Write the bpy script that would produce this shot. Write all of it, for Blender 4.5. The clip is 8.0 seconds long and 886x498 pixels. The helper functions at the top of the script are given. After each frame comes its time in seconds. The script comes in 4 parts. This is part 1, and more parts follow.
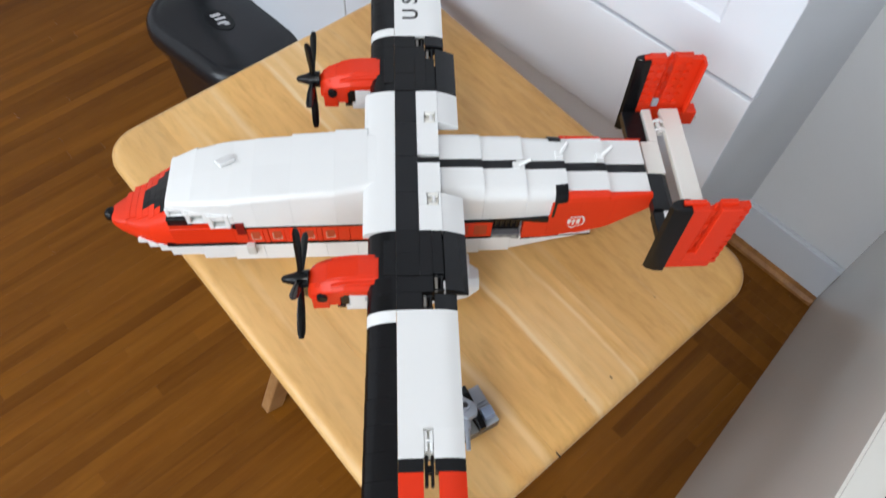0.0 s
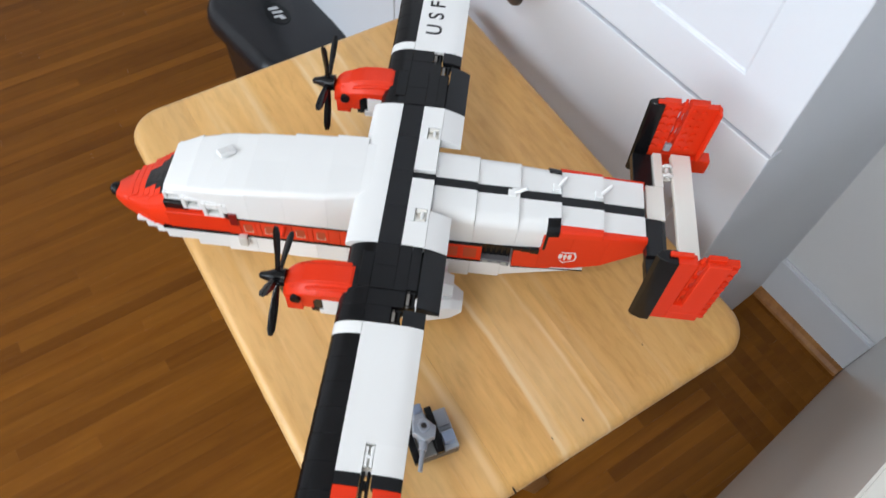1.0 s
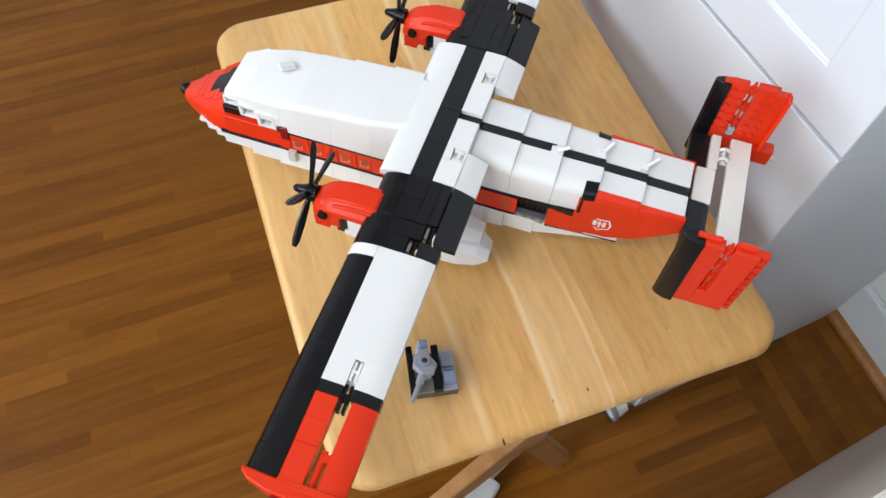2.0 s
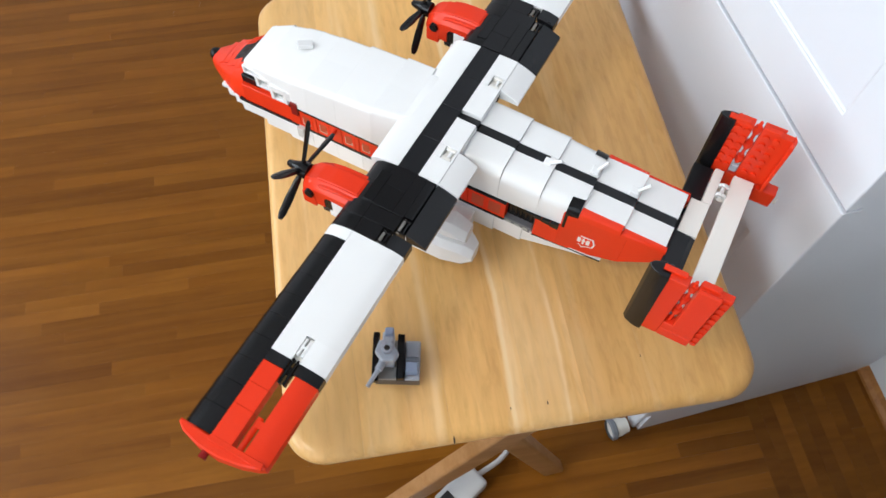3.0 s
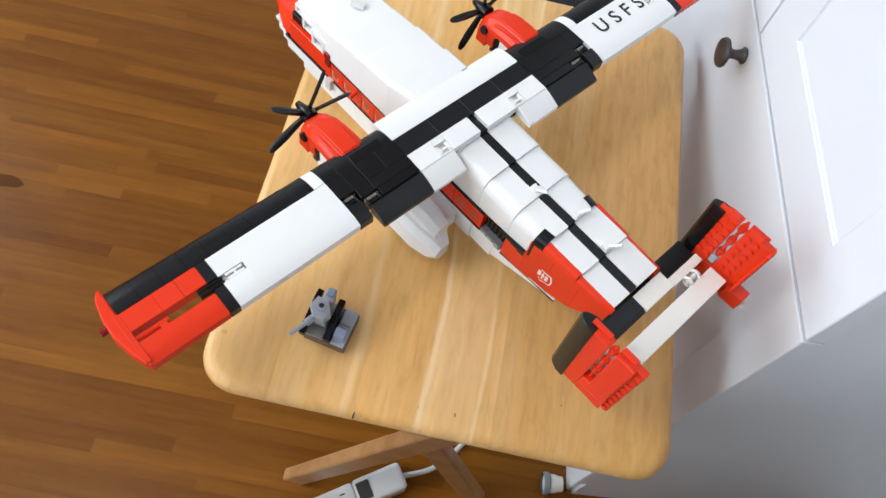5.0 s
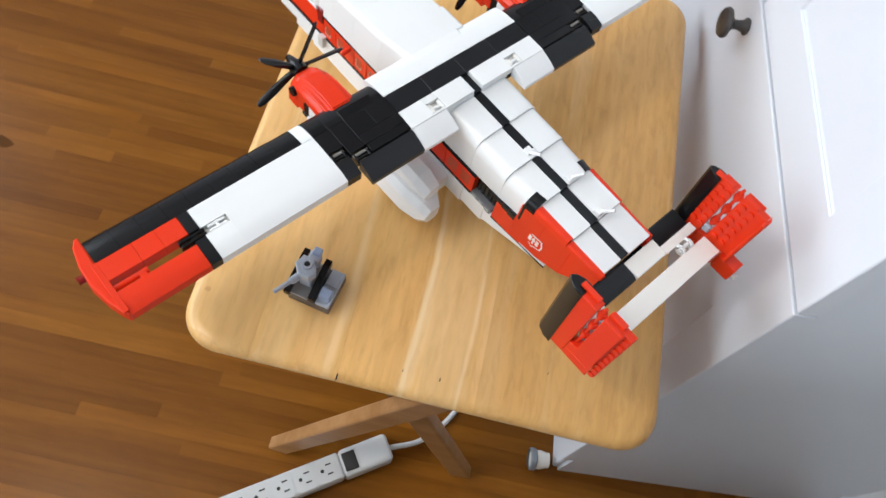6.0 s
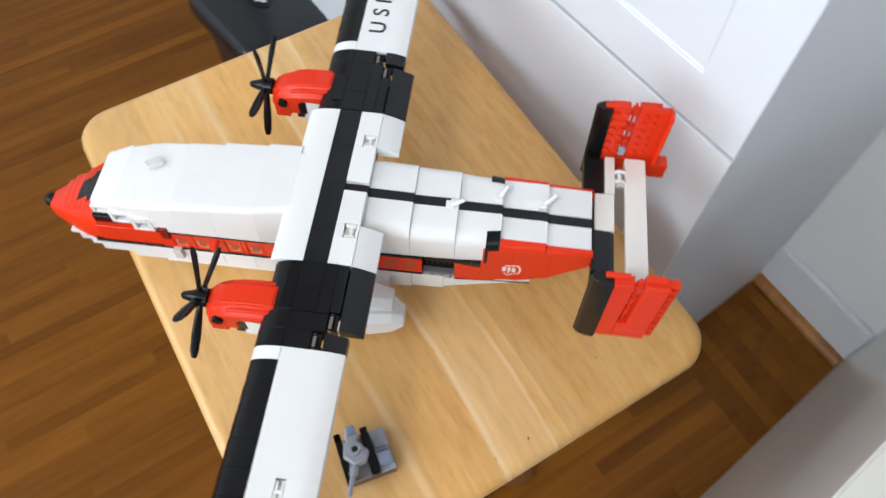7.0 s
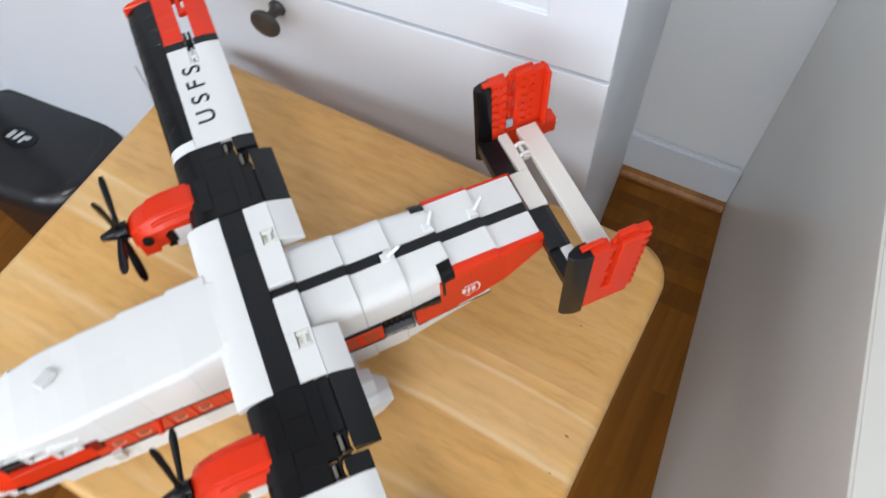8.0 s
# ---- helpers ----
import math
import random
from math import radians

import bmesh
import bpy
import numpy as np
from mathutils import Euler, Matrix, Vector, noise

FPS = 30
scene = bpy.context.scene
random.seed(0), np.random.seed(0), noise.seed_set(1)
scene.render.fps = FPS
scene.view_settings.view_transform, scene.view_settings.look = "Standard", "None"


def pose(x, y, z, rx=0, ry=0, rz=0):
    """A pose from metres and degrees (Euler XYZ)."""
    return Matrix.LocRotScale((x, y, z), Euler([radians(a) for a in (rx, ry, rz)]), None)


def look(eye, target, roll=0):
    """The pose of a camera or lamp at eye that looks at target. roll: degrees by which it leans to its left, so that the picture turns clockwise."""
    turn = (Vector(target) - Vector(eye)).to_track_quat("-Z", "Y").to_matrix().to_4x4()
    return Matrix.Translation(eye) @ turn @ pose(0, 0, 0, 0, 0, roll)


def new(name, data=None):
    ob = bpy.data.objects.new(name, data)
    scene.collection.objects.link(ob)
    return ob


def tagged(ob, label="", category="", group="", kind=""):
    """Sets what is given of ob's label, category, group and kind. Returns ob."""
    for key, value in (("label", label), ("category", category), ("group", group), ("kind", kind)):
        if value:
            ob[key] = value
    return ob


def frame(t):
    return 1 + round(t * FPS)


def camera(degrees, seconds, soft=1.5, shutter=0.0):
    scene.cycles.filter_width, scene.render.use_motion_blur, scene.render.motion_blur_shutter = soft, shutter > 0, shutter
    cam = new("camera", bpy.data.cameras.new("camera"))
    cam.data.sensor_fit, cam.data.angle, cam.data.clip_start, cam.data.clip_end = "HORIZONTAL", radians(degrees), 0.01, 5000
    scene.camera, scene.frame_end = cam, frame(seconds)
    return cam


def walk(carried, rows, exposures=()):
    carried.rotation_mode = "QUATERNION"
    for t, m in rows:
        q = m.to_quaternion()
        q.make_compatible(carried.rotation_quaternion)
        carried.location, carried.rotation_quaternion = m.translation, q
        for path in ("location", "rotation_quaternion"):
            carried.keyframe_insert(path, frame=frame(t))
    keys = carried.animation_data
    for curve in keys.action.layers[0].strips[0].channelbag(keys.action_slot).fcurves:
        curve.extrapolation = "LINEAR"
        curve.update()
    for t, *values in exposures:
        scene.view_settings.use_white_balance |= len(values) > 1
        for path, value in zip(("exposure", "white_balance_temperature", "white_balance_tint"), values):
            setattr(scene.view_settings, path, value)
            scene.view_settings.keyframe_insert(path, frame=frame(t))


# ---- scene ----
cam = camera(62.1, 8.0, soft=1.5, shutter=0.3)
EXPOSURES = [(0, -0.72), (1.5, -0.66), (3, -0.53), (6, -0.50), (8, -0.65)]
PATH = [
    (0, (-0.2350, -0.2738, 1.1076), (0.4947, 0.4596, -0.6040), 4.07),
    (0.5, (-0.2153, -0.2771, 1.1282), (0.5611, 0.5435, -0.5223), 3.92),
    (1, (-0.1936, -0.2983, 1.1097), (0.4433, 0.5407, -0.5905), 5.35),
    (1.5, (-0.1756, -0.3232, 1.1002), (0.3357, 0.5361, -0.6319), 5.09),
    (1.7, (-0.1722, -0.3309, 1.1017), (0.2870, 0.5426, -0.6380), 4.74),
    (2.8, (-0.1098, -0.3466, 1.1123), (0.1199, 0.5624, -0.6544), 1.12),
    (3, (-0.0988, -0.3531, 1.1158), (0.1017, 0.5559, -0.6544), 2.36),
    (3.5, (-0.0721, -0.3596, 1.1182), (0.0688, 0.5202, -0.6724), 7.15),
    (4, (-0.0496, -0.3547, 1.1179), (0.0811, 0.5516, -0.6601), 11.25),
    (4.5, (-0.0423, -0.3589, 1.1176), (0.0580, 0.5517, -0.6604), 13.54),
    (4.7, (-0.0405, -0.3643, 1.1191), (0.0393, 0.5610, -0.6522), 13.76),
    (5.8, (-0.0218, -0.3783, 1.1064), (0.0442, 0.5797, -0.6480), 19.04),
    (6, (-0.0260, -0.3788, 1.1029), (0.0592, 0.5258, -0.6787), 18.12),
    (6.5, (-0.0435, -0.3478, 1.1064), (0.2478, 0.6257, -0.6163), 10.46),
    (7, (-0.1170, -0.2987, 1.1075), (0.4198, 0.5159, -0.6383), 1.68),
    (7.5, (-0.1758, -0.2556, 1.1083), (0.5808, 0.3067, -0.6555), 2.58),
    (8, (-0.1257, -0.2193, 1.0862), (0.6744, 0.2947, -0.6732), -5.13),
]
walk(cam, [(t, look(eye, target, roll)) for t, eye, target, roll in PATH], EXPOSURES)

# ---- light ----
world = bpy.data.worlds.new("world")
scene.world = world
world.use_nodes = True
wn = world.node_tree.nodes
sky = wn.new("ShaderNodeTexSky")
sky.sky_type, sky.sun_disc = "NISHITA", False
sky.sun_elevation, sky.sun_rotation = radians(35), radians(250)
world.node_tree.links.new(sky.outputs[0], wn["Background"].inputs[0])
wn["Background"].inputs[1].default_value = 0.12


def window_light(name, at, target, width, height, watts, colour):
    lamp = bpy.data.lights.new(name, "AREA")
    lamp.shape, lamp.size, lamp.size_y = "RECTANGLE", width, height
    lamp.energy, lamp.color = watts, colour
    ob = new(name, lamp)
    ob.matrix_world = look(at, target)
    return ob


window_light("unseen_window_daylight", (-2.46, -0.68, 1.65), (0.2, -0.15, 0.65), 1.5, 1.4, 52, (0.83, 0.92, 1.0))
window_light("unseen_window_daylight", (-2.46, 0.95, 1.65), (0, 0.1, 0.75), 1.0, 1.4, 44, (0.83, 0.92, 1.0))
# the south window is added to brighten the cupboard side and the recess
window_light("unseen_window_daylight", (-1.50, -2.36, 1.5), (0, -0.1, 0.8), 1.3, 1.3, 17, (0.83, 0.92, 1.0))
# disk lamp added overhead to fill the recess and the upward faces
overhead_fill = bpy.data.lights.new("overhead_fill", "AREA")
overhead_fill.shape, overhead_fill.size = "DISK", 0.42
overhead_fill.energy, overhead_fill.color = 23, (1.0, 0.97, 0.92)
new("overhead_fill", overhead_fill).matrix_world = look((-1.15, -0.55, 2.395), (-1.15, -0.549, 0))


# ---- materials ----
def nodes_of(m):
    m.use_nodes = True
    return m.node_tree.nodes, m.node_tree.links, m.node_tree.nodes["Principled BSDF"]


def mapped(nodes, links, scale, object_space=True):
    co, mp = nodes.new("ShaderNodeTexCoord"), nodes.new("ShaderNodeMapping")
    mp.inputs["Scale"].default_value = scale
    links.new(co.outputs["Object" if object_space else "Generated"], mp.inputs[0])
    return mp


def noise_node(nodes, links, vec, scale, detail=4.0, rough=0.55, distortion=0.0):
    n = nodes.new("ShaderNodeTexNoise")
    n.inputs["Scale"].default_value, n.inputs["Detail"].default_value = scale, detail
    n.inputs["Roughness"].default_value, n.inputs["Distortion"].default_value = rough, distortion
    links.new(vec, n.inputs["Vector"])
    return n


def ramp(nodes, links, fac, stops):
    r = nodes.new("ShaderNodeValToRGB")
    while len(r.color_ramp.elements) < len(stops):
        r.color_ramp.elements.new(0.5)
    for el, (p, c) in zip(r.color_ramp.elements, stops):
        el.position, el.color = p, (*c, 1) if len(c) == 3 else c
    links.new(fac, r.inputs[0])
    return r


def mix(nodes, links, kind, fac, a, b):
    m = nodes.new("ShaderNodeMix")
    m.data_type, m.blend_type = "RGBA", kind
    for sock, val in ((0, fac), (6, a), (7, b)):
        if hasattr(val, "default_value"):
            links.new(val, m.inputs[sock])
        else:
            m.inputs[sock].default_value = val if sock == 0 else (*val, 1)
    return m.outputs[2]


def bump(nodes, links, bsdf, height, strength, distance):
    b = nodes.new("ShaderNodeBump")
    b.inputs["Strength"].default_value, b.inputs["Distance"].default_value = strength, distance
    links.new(height, b.inputs["Height"])
    links.new(b.outputs[0], bsdf.inputs["Normal"])


def plastic(name, colour, rough=0.22, vary=0.05, spec=0.36):
    """Moulded ABS: even colour with faint piece-to-piece shift, smudges in the gloss."""
    m = bpy.data.materials.new(name)
    n, l, b = nodes_of(m)
    info = n.new("ShaderNodeObjectInfo")
    lo, hi = tuple(c * (1 - vary) for c in colour), tuple(min(1, c * (1 + vary)) for c in colour)
    r = ramp(n, l, info.outputs["Random"], [(0, lo), (1, hi)])
    mp = mapped(n, l, (1, 1, 1))
    smudge = noise_node(n, l, mp.outputs[0], 45, 2, 0.4)
    dust = noise_node(n, l, mp.outputs[0], 420, 2)
    col = mix(n, l, "MULTIPLY", 0.04 if max(colour) < 0.7 else 0.012, r.outputs[0], ramp(n, l, smudge.outputs[0], [(0.3, (0.8, 0.8, 0.8)), (0.7, (1, 1, 1))]).outputs[0])
    l.new(col, b.inputs["Base Color"])
    rr = n.new("ShaderNodeMapRange")
    rr.inputs[3].default_value, rr.inputs[4].default_value = (rough - 0.008, rough + 0.012) if max(colour) < 0.7 else (rough, rough)
    l.new(smudge.outputs[0], rr.inputs[0])
    l.new(rr.outputs[0], b.inputs["Roughness"])
    b.inputs["Specular IOR Level"].default_value = spec
    if max(colour) < 0.8:
        bump(n, l, b, dust.outputs[0], 0.03, 0.0003)
    return m


def paint(name, colour, rough=0.4, tint=(0.9, 0.9, 0.9)):
    m = bpy.data.materials.new(name)
    n, l, b = nodes_of(m)
    mp = mapped(n, l, (1, 1, 1))
    big, fine = noise_node(n, l, mp.outputs[0], 3.0, 5), noise_node(n, l, mp.outputs[0], 140, 3)
    col = mix(n, l, "MULTIPLY", 0.5, colour, ramp(n, l, big.outputs[0], [(0.35, tint), (0.65, (1, 1, 1))]).outputs[0])
    l.new(col, b.inputs["Base Color"])
    b.inputs["Roughness"].default_value = rough
    bump(n, l, b, fine.outputs[0], 0.12, 0.0006)
    return m


def timber(name, dark, mid, light, along, scale, rough, per_piece=0.5, gloss_coat=0.0, stain=0.3, streaks=0.22, pale=0.0, flecks=0.0, spec=0.3, rings=0.0):
    """Varnished wood with grain drawn out along one axis ('x' or 'y')."""
    m = bpy.data.materials.new(name)
    n, l, b = nodes_of(m)
    stretch = (0.07, 1, 1) if along == "x" else (1, 0.07, 1)
    mp = mapped(n, l, stretch)
    info = n.new("ShaderNodeObjectInfo")
    shift = n.new("ShaderNodeVectorMath")
    shift.operation = "MULTIPLY_ADD"
    shift.inputs[1].default_value = (37.0, 19.0, 11.0)
    geo, both = n.new("ShaderNodeNewGeometry"), n.new("ShaderNodeMath")
    l.new(info.outputs["Random"], both.inputs[0])
    l.new(geo.outputs["Random Per Island"], both.inputs[1])
    chance = n.new("ShaderNodeMath")
    chance.operation = "FRACT"
    l.new(both.outputs[0], chance.inputs[0])
    l.new(chance.outputs[0], shift.inputs[0])
    l.new(mp.outputs[0], shift.inputs[2])
    grain = noise_node(n, l, shift.outputs[0], scale, 8, 0.62, 0.6)
    fine = noise_node(n, l, shift.outputs[0], scale * 7, 4, 0.6)
    base = ramp(n, l, grain.outputs[0], [(0.30, dark), (0.48, mid), (0.72, light)])
    lines = ramp(n, l, fine.outputs[0], [(0.36, (0.62, 0.55, 0.45)), (0.55, (1, 1, 1))])
    col = mix(n, l, "MULTIPLY", streaks, base.outputs[0], lines.outputs[0])
    broad = noise_node(n, l, shift.outputs[0], scale * 3.2, 3, 0.5, 0.25)
    col = mix(n, l, "MIX", ramp(n, l, broad.outputs[0], [(0.60, (0, 0, 0)), (0.67, (pale, pale, pale))]).outputs[0], col, (0.90, 0.70, 0.42))
    short = mapped(n, l, (0.22, 1, 1) if along == "x" else (1, 0.22, 1))
    fleck = noise_node(n, l, short.outputs[0], scale * 9, 3, 0.6, 0.4)
    col = mix(n, l, "MULTIPLY", flecks, col, ramp(n, l, fleck.outputs[0], [(0.34, (0.70, 0.62, 0.50)), (0.5, (1, 1, 1)), (0.7, (1.12, 1.14, 1.2))]).outputs[0])
    wave = n.new("ShaderNodeTexWave")
    wave.wave_type, wave.bands_direction = "BANDS", "Y" if along == "x" else "X"
    wave.inputs["Scale"].default_value, wave.inputs["Distortion"].default_value = scale * 1.1, 9.0
    wave.inputs["Detail"].default_value, wave.inputs["Detail Scale"].default_value = 3.0, 0.7
    l.new(shift.outputs[0], wave.inputs["Vector"])
    col = mix(n, l, "MULTIPLY", rings, col, ramp(n, l, wave.outputs["Fac"], [(0.0, (0.78, 0.70, 0.58)), (0.45, (1, 1, 1)), (1.0, (1.06, 1.08, 1.12))]).outputs[0])
    tone = ramp(n, l, chance.outputs[0], [(0.0, (0.62, 0.56, 0.5)), (0.5, (0.92, 0.9, 0.88)), (1.0, (1.22, 1.2, 1.15))])
    col = mix(n, l, "MULTIPLY", per_piece, col, tone.outputs[0])
    plain = mapped(n, l, (1, 1, 1))
    blot = noise_node(n, l, plain.outputs[0], 6, 4)
    col = mix(n, l, "MULTIPLY", stain, col, ramp(n, l, blot.outputs[0], [(0.3, (0.72, 0.66, 0.6)), (0.6, (1, 1, 1))]).outputs[0])
    l.new(col, b.inputs["Base Color"])
    rr = n.new("ShaderNodeMapRange")
    rr.inputs[3].default_value, rr.inputs[4].default_value = rough - 0.07, rough + 0.12
    l.new(blot.outputs[0], rr.inputs[0])
    l.new(rr.outputs[0], b.inputs["Roughness"])
    b.inputs["Coat Weight"].default_value, b.inputs["Coat Roughness"].default_value = gloss_coat, 0.25
    b.inputs["Specular IOR Level"].default_value = spec
    bump(n, l, b, fine.outputs[0], 0.08, 0.0006)
    return m


WHITE = plastic("white_plastic", (0.80, 0.805, 0.80), 0.27, 0.015)
TAN_WHITE = plastic("aged_white_plastic", (0.80, 0.785, 0.735), 0.28, 0.03)
RED = plastic("red_plastic", (0.74, 0.036, 0.0085), 0.24, 0.04, 0.28)
DARK_RED = plastic("dark_red_plastic", (0.22, 0.008, 0.008), 0.2)
BLACK = plastic("black_plastic", (0.005, 0.005, 0.0057), 0.22, 0.25, 0.26)
SLATE = plastic("dark_slate_plastic", (0.009, 0.0095, 0.011), 0.26, 0.15, 0.28)
GREY = plastic("light_grey_plastic", (0.37, 0.405, 0.46), 0.28)
BLUE_GREY = plastic("blue_grey_plastic", (0.26, 0.32, 0.44), 0.28)
TAUPE = plastic("warm_grey_plastic", (0.25, 0.245, 0.235), 0.28)
DARK_GREY = plastic("dark_grey_plastic", (0.085, 0.075, 0.07), 0.32)
CLEAR = plastic("milky_clear_plastic", (0.58, 0.58, 0.55), 0.15)
CLEAR_GREY = plastic("greenish_clear_plastic", (0.36, 0.385, 0.365), 0.12)
SMOKE = plastic("smoked_clear_plastic", (0.15, 0.155, 0.17), 0.12)
LETTER = plastic("black_print", (0.015, 0.015, 0.016), 0.35)
FRAME_TINT = plastic("window_print", (0.60, 0.34, 0.25), 0.35)
WINDOW_RED = plastic("window_glass", (0.46, 0.060, 0.022), 0.18)
HINGE_GREY = plastic("hinge_grey_plastic", (0.24, 0.225, 0.21), 0.2)
STICKER = plastic("white_print", (0.75, 0.72, 0.70), 0.4)
TABLE_WOOD = timber("varnished_rubberwood", (0.690, 0.372, 0.115), (0.745, 0.430, 0.143), (0.80, 0.487, 0.186), "y", 18, 0.30, 0.34, 0.15, 0.16, 0.20, 0.20, 0.30, 0.3, 0.10)


def sapwood(m, places, colour):
    """Pale sapwood lines and paler boards across the table, a little wavy along the grain."""
    n, l, b = m.node_tree.nodes, m.node_tree.links, m.node_tree.nodes["Principled BSDF"]
    old = b.inputs["Base Color"].links[0].from_socket
    co, sep = n.new("ShaderNodeTexCoord"), n.new("ShaderNodeSeparateXYZ")
    l.new(co.outputs["Object"], sep.inputs[0])
    wob = noise_node(n, l, mapped(n, l, (1, 0.35, 1)).outputs[0], 26, 4, 0.6)
    off = n.new("ShaderNodeMath")
    off.operation = "MULTIPLY_ADD"
    off.inputs[1].default_value = 0.012
    l.new(wob.outputs[0], off.inputs[0])
    l.new(sep.outputs[0], off.inputs[2])
    span = n.new("ShaderNodeMapRange")
    span.inputs[1].default_value, span.inputs[2].default_value = -0.19 + 0.006, 0.19 + 0.006
    l.new(off.outputs[0], span.inputs[0])
    stops = [((x + 0.19) / 0.38, (v, v, v)) for x, v in places]
    fac = ramp(n, l, span.outputs[0], stops)
    broken = noise_node(n, l, mapped(n, l, (1, 0.12, 1)).outputs[0], 60, 3, 0.6)
    amount = mix(n, l, "MULTIPLY", 0.8, fac.outputs[0], ramp(n, l, broken.outputs[0], [(0.34, (0.25, 0.25, 0.25)), (0.58, (1, 1, 1))]).outputs[0])
    l.new(mix(n, l, "MIX", amount, old, colour), b.inputs["Base Color"])


sapwood(TABLE_WOOD, [(-0.19, 0.15), (-0.074, 0.2), (-0.071, 0.50), (-0.068, 0.42), (-0.064, 0.05), (-0.0145, 0.05), (-0.0130, 0.75), (-0.0102, 0.75), (-0.0085, 0.28), (0.0280, 0.28), (0.0295, 0.62), (0.0312, 0.62), (0.033, 0.12), (0.10, 0.0), (0.19, 0.0)], (0.90, 0.70, 0.41))
# leg wood carries the shade under the table top in its darker colour
SHADED_LEG_WOOD = timber("shaded_rubberwood_legs", (0.33, 0.16, 0.055), (0.40, 0.21, 0.085), (0.47, 0.265, 0.12), "x", 24, 0.38, 0.3, 0.1, 0.15)
FLOOR_WOOD = timber("oak_floorboards", (0.143, 0.0480, 0.0042), (0.190, 0.0683, 0.0066), (0.244, 0.0935, 0.0104), "x", 20, 0.30, 0.60, 0.03, 0.45, 0.12, 0.0, 0.12, 0.14, 0.12)
SHOE_WOOD = timber("oak_quarter_round", (0.20, 0.085, 0.022), (0.32, 0.14, 0.04), (0.42, 0.20, 0.06), "x", 30, 0.35, 0.3)
CABINET = paint("white_gloss_paint", (0.72, 0.755, 0.81), 0.36, (0.94, 0.94, 0.95))
LOW_PAINT = paint("greyed_white_paint", (0.765, 0.75, 0.70), 0.24, (0.93, 0.93, 0.92))
WALL = paint("white_wall_paint", (0.84, 0.855, 0.88), 0.5)
CEILING = paint("ceiling_paint", (0.8, 0.8, 0.8), 0.8)
KNOB = paint("dark_bronze", (0.045, 0.040, 0.038), 0.38)
BIN = paint("black_bin_plastic", (0.010, 0.011, 0.014), 0.26)
BIN_SILVER = paint("silver_print", (0.5, 0.51, 0.53), 0.4)
# white plastic dimmed in colour for the shadow below the table
STRIP = paint("shaded_white_plastic", (0.58, 0.59, 0.59), 0.4)
STRIP_DARK = paint("dark_socket_slots", (0.02, 0.02, 0.02), 0.5)
GAP = paint("dark_gap", (0.03, 0.03, 0.03), 0.7)
RIM = paint("grey_rubber", (0.22, 0.24, 0.27), 0.5)


# ---- building helpers ----
def part(name, bm, material, parent=None, label=""):
    me = bpy.data.meshes.new(name)
    bmesh.ops.recalc_face_normals(bm, faces=bm.faces)
    bm.to_mesh(me)
    bm.free()
    me.materials.append(material)
    ob = new(name, me)
    if parent:
        ob.parent = parent
    return tagged(ob, label)


def smooth(ob, limit=35):
    for p in ob.data.polygons:
        p.use_smooth = True
    ob.data.set_sharp_from_angle(angle=radians(limit))
    return ob


def thing(name, label, category, m=None, group="", kind=""):
    ob = new(name)
    ob.empty_display_size = 0.05
    if m:
        ob.matrix_world = m
    return tagged(ob, label, category, group, kind)


def box(a, b, bev=0.0, bm=None, seg=1):
    """A box between two corners, its edges taken off by bev."""
    bm = bm or bmesh.new()
    lo, hi = [min(p, q) for p, q in zip(a, b)], [max(p, q) for p, q in zip(a, b)]
    made = bmesh.ops.create_cube(bm, size=1)["verts"]
    for v in made:
        v.co = Vector([lo[i] + (v.co[i] + 0.5) * (hi[i] - lo[i]) for i in range(3)])
    if bev:
        edges = list({e for v in made for e in v.link_edges})
        bmesh.ops.bevel(bm, geom=edges, offset=min(bev, 0.45 * min(h - q for h, q in zip(hi, lo))), segments=seg, affect="EDGES", profile=0.5)
    return bm


def prism(outline, axis, lo, hi, bev=0.0, bm=None, outline2=None):
    """An outline of 2D points, drawn out along axis from lo to hi. Axis x takes (y, z), y takes (x, z), z takes (x, y)."""
    bm = bm or bmesh.new()

    def at(p, d):
        return {"x": (d, p[0], p[1]), "y": (p[0], d, p[1]), "z": (p[0], p[1], d)}[axis]

    one = [bm.verts.new(at(p, lo)) for p in outline]
    two = [bm.verts.new(at(p, hi)) for p in (outline2 or outline)]
    faces = [bm.faces.new(one), bm.faces.new(two[::-1])]
    k = len(one)
    for i in range(k):
        faces.append(bm.faces.new((one[i], one[(i + 1) % k], two[(i + 1) % k], two[i])))
    if bev:
        bmesh.ops.recalc_face_normals(bm, faces=faces)
        edges = [e for f in faces[:2] for e in f.edges]
        bmesh.ops.bevel(bm, geom=list(set(edges)), offset=bev, segments=1, affect="EDGES")
    return bm


def rod(p, q, r, r2=None, seg=12, bm=None):
    """A round bar from p to q."""
    bm = bm or bmesh.new()
    p, q = Vector(p), Vector(q)
    d = q - p
    m = Matrix.Translation((p + q) / 2) @ d.to_track_quat("Z", "Y").to_matrix().to_4x4()
    bmesh.ops.create_cone(bm, cap_ends=True, segments=seg, radius1=r, radius2=r if r2 is None else r2, depth=d.length, matrix=m)
    return bm


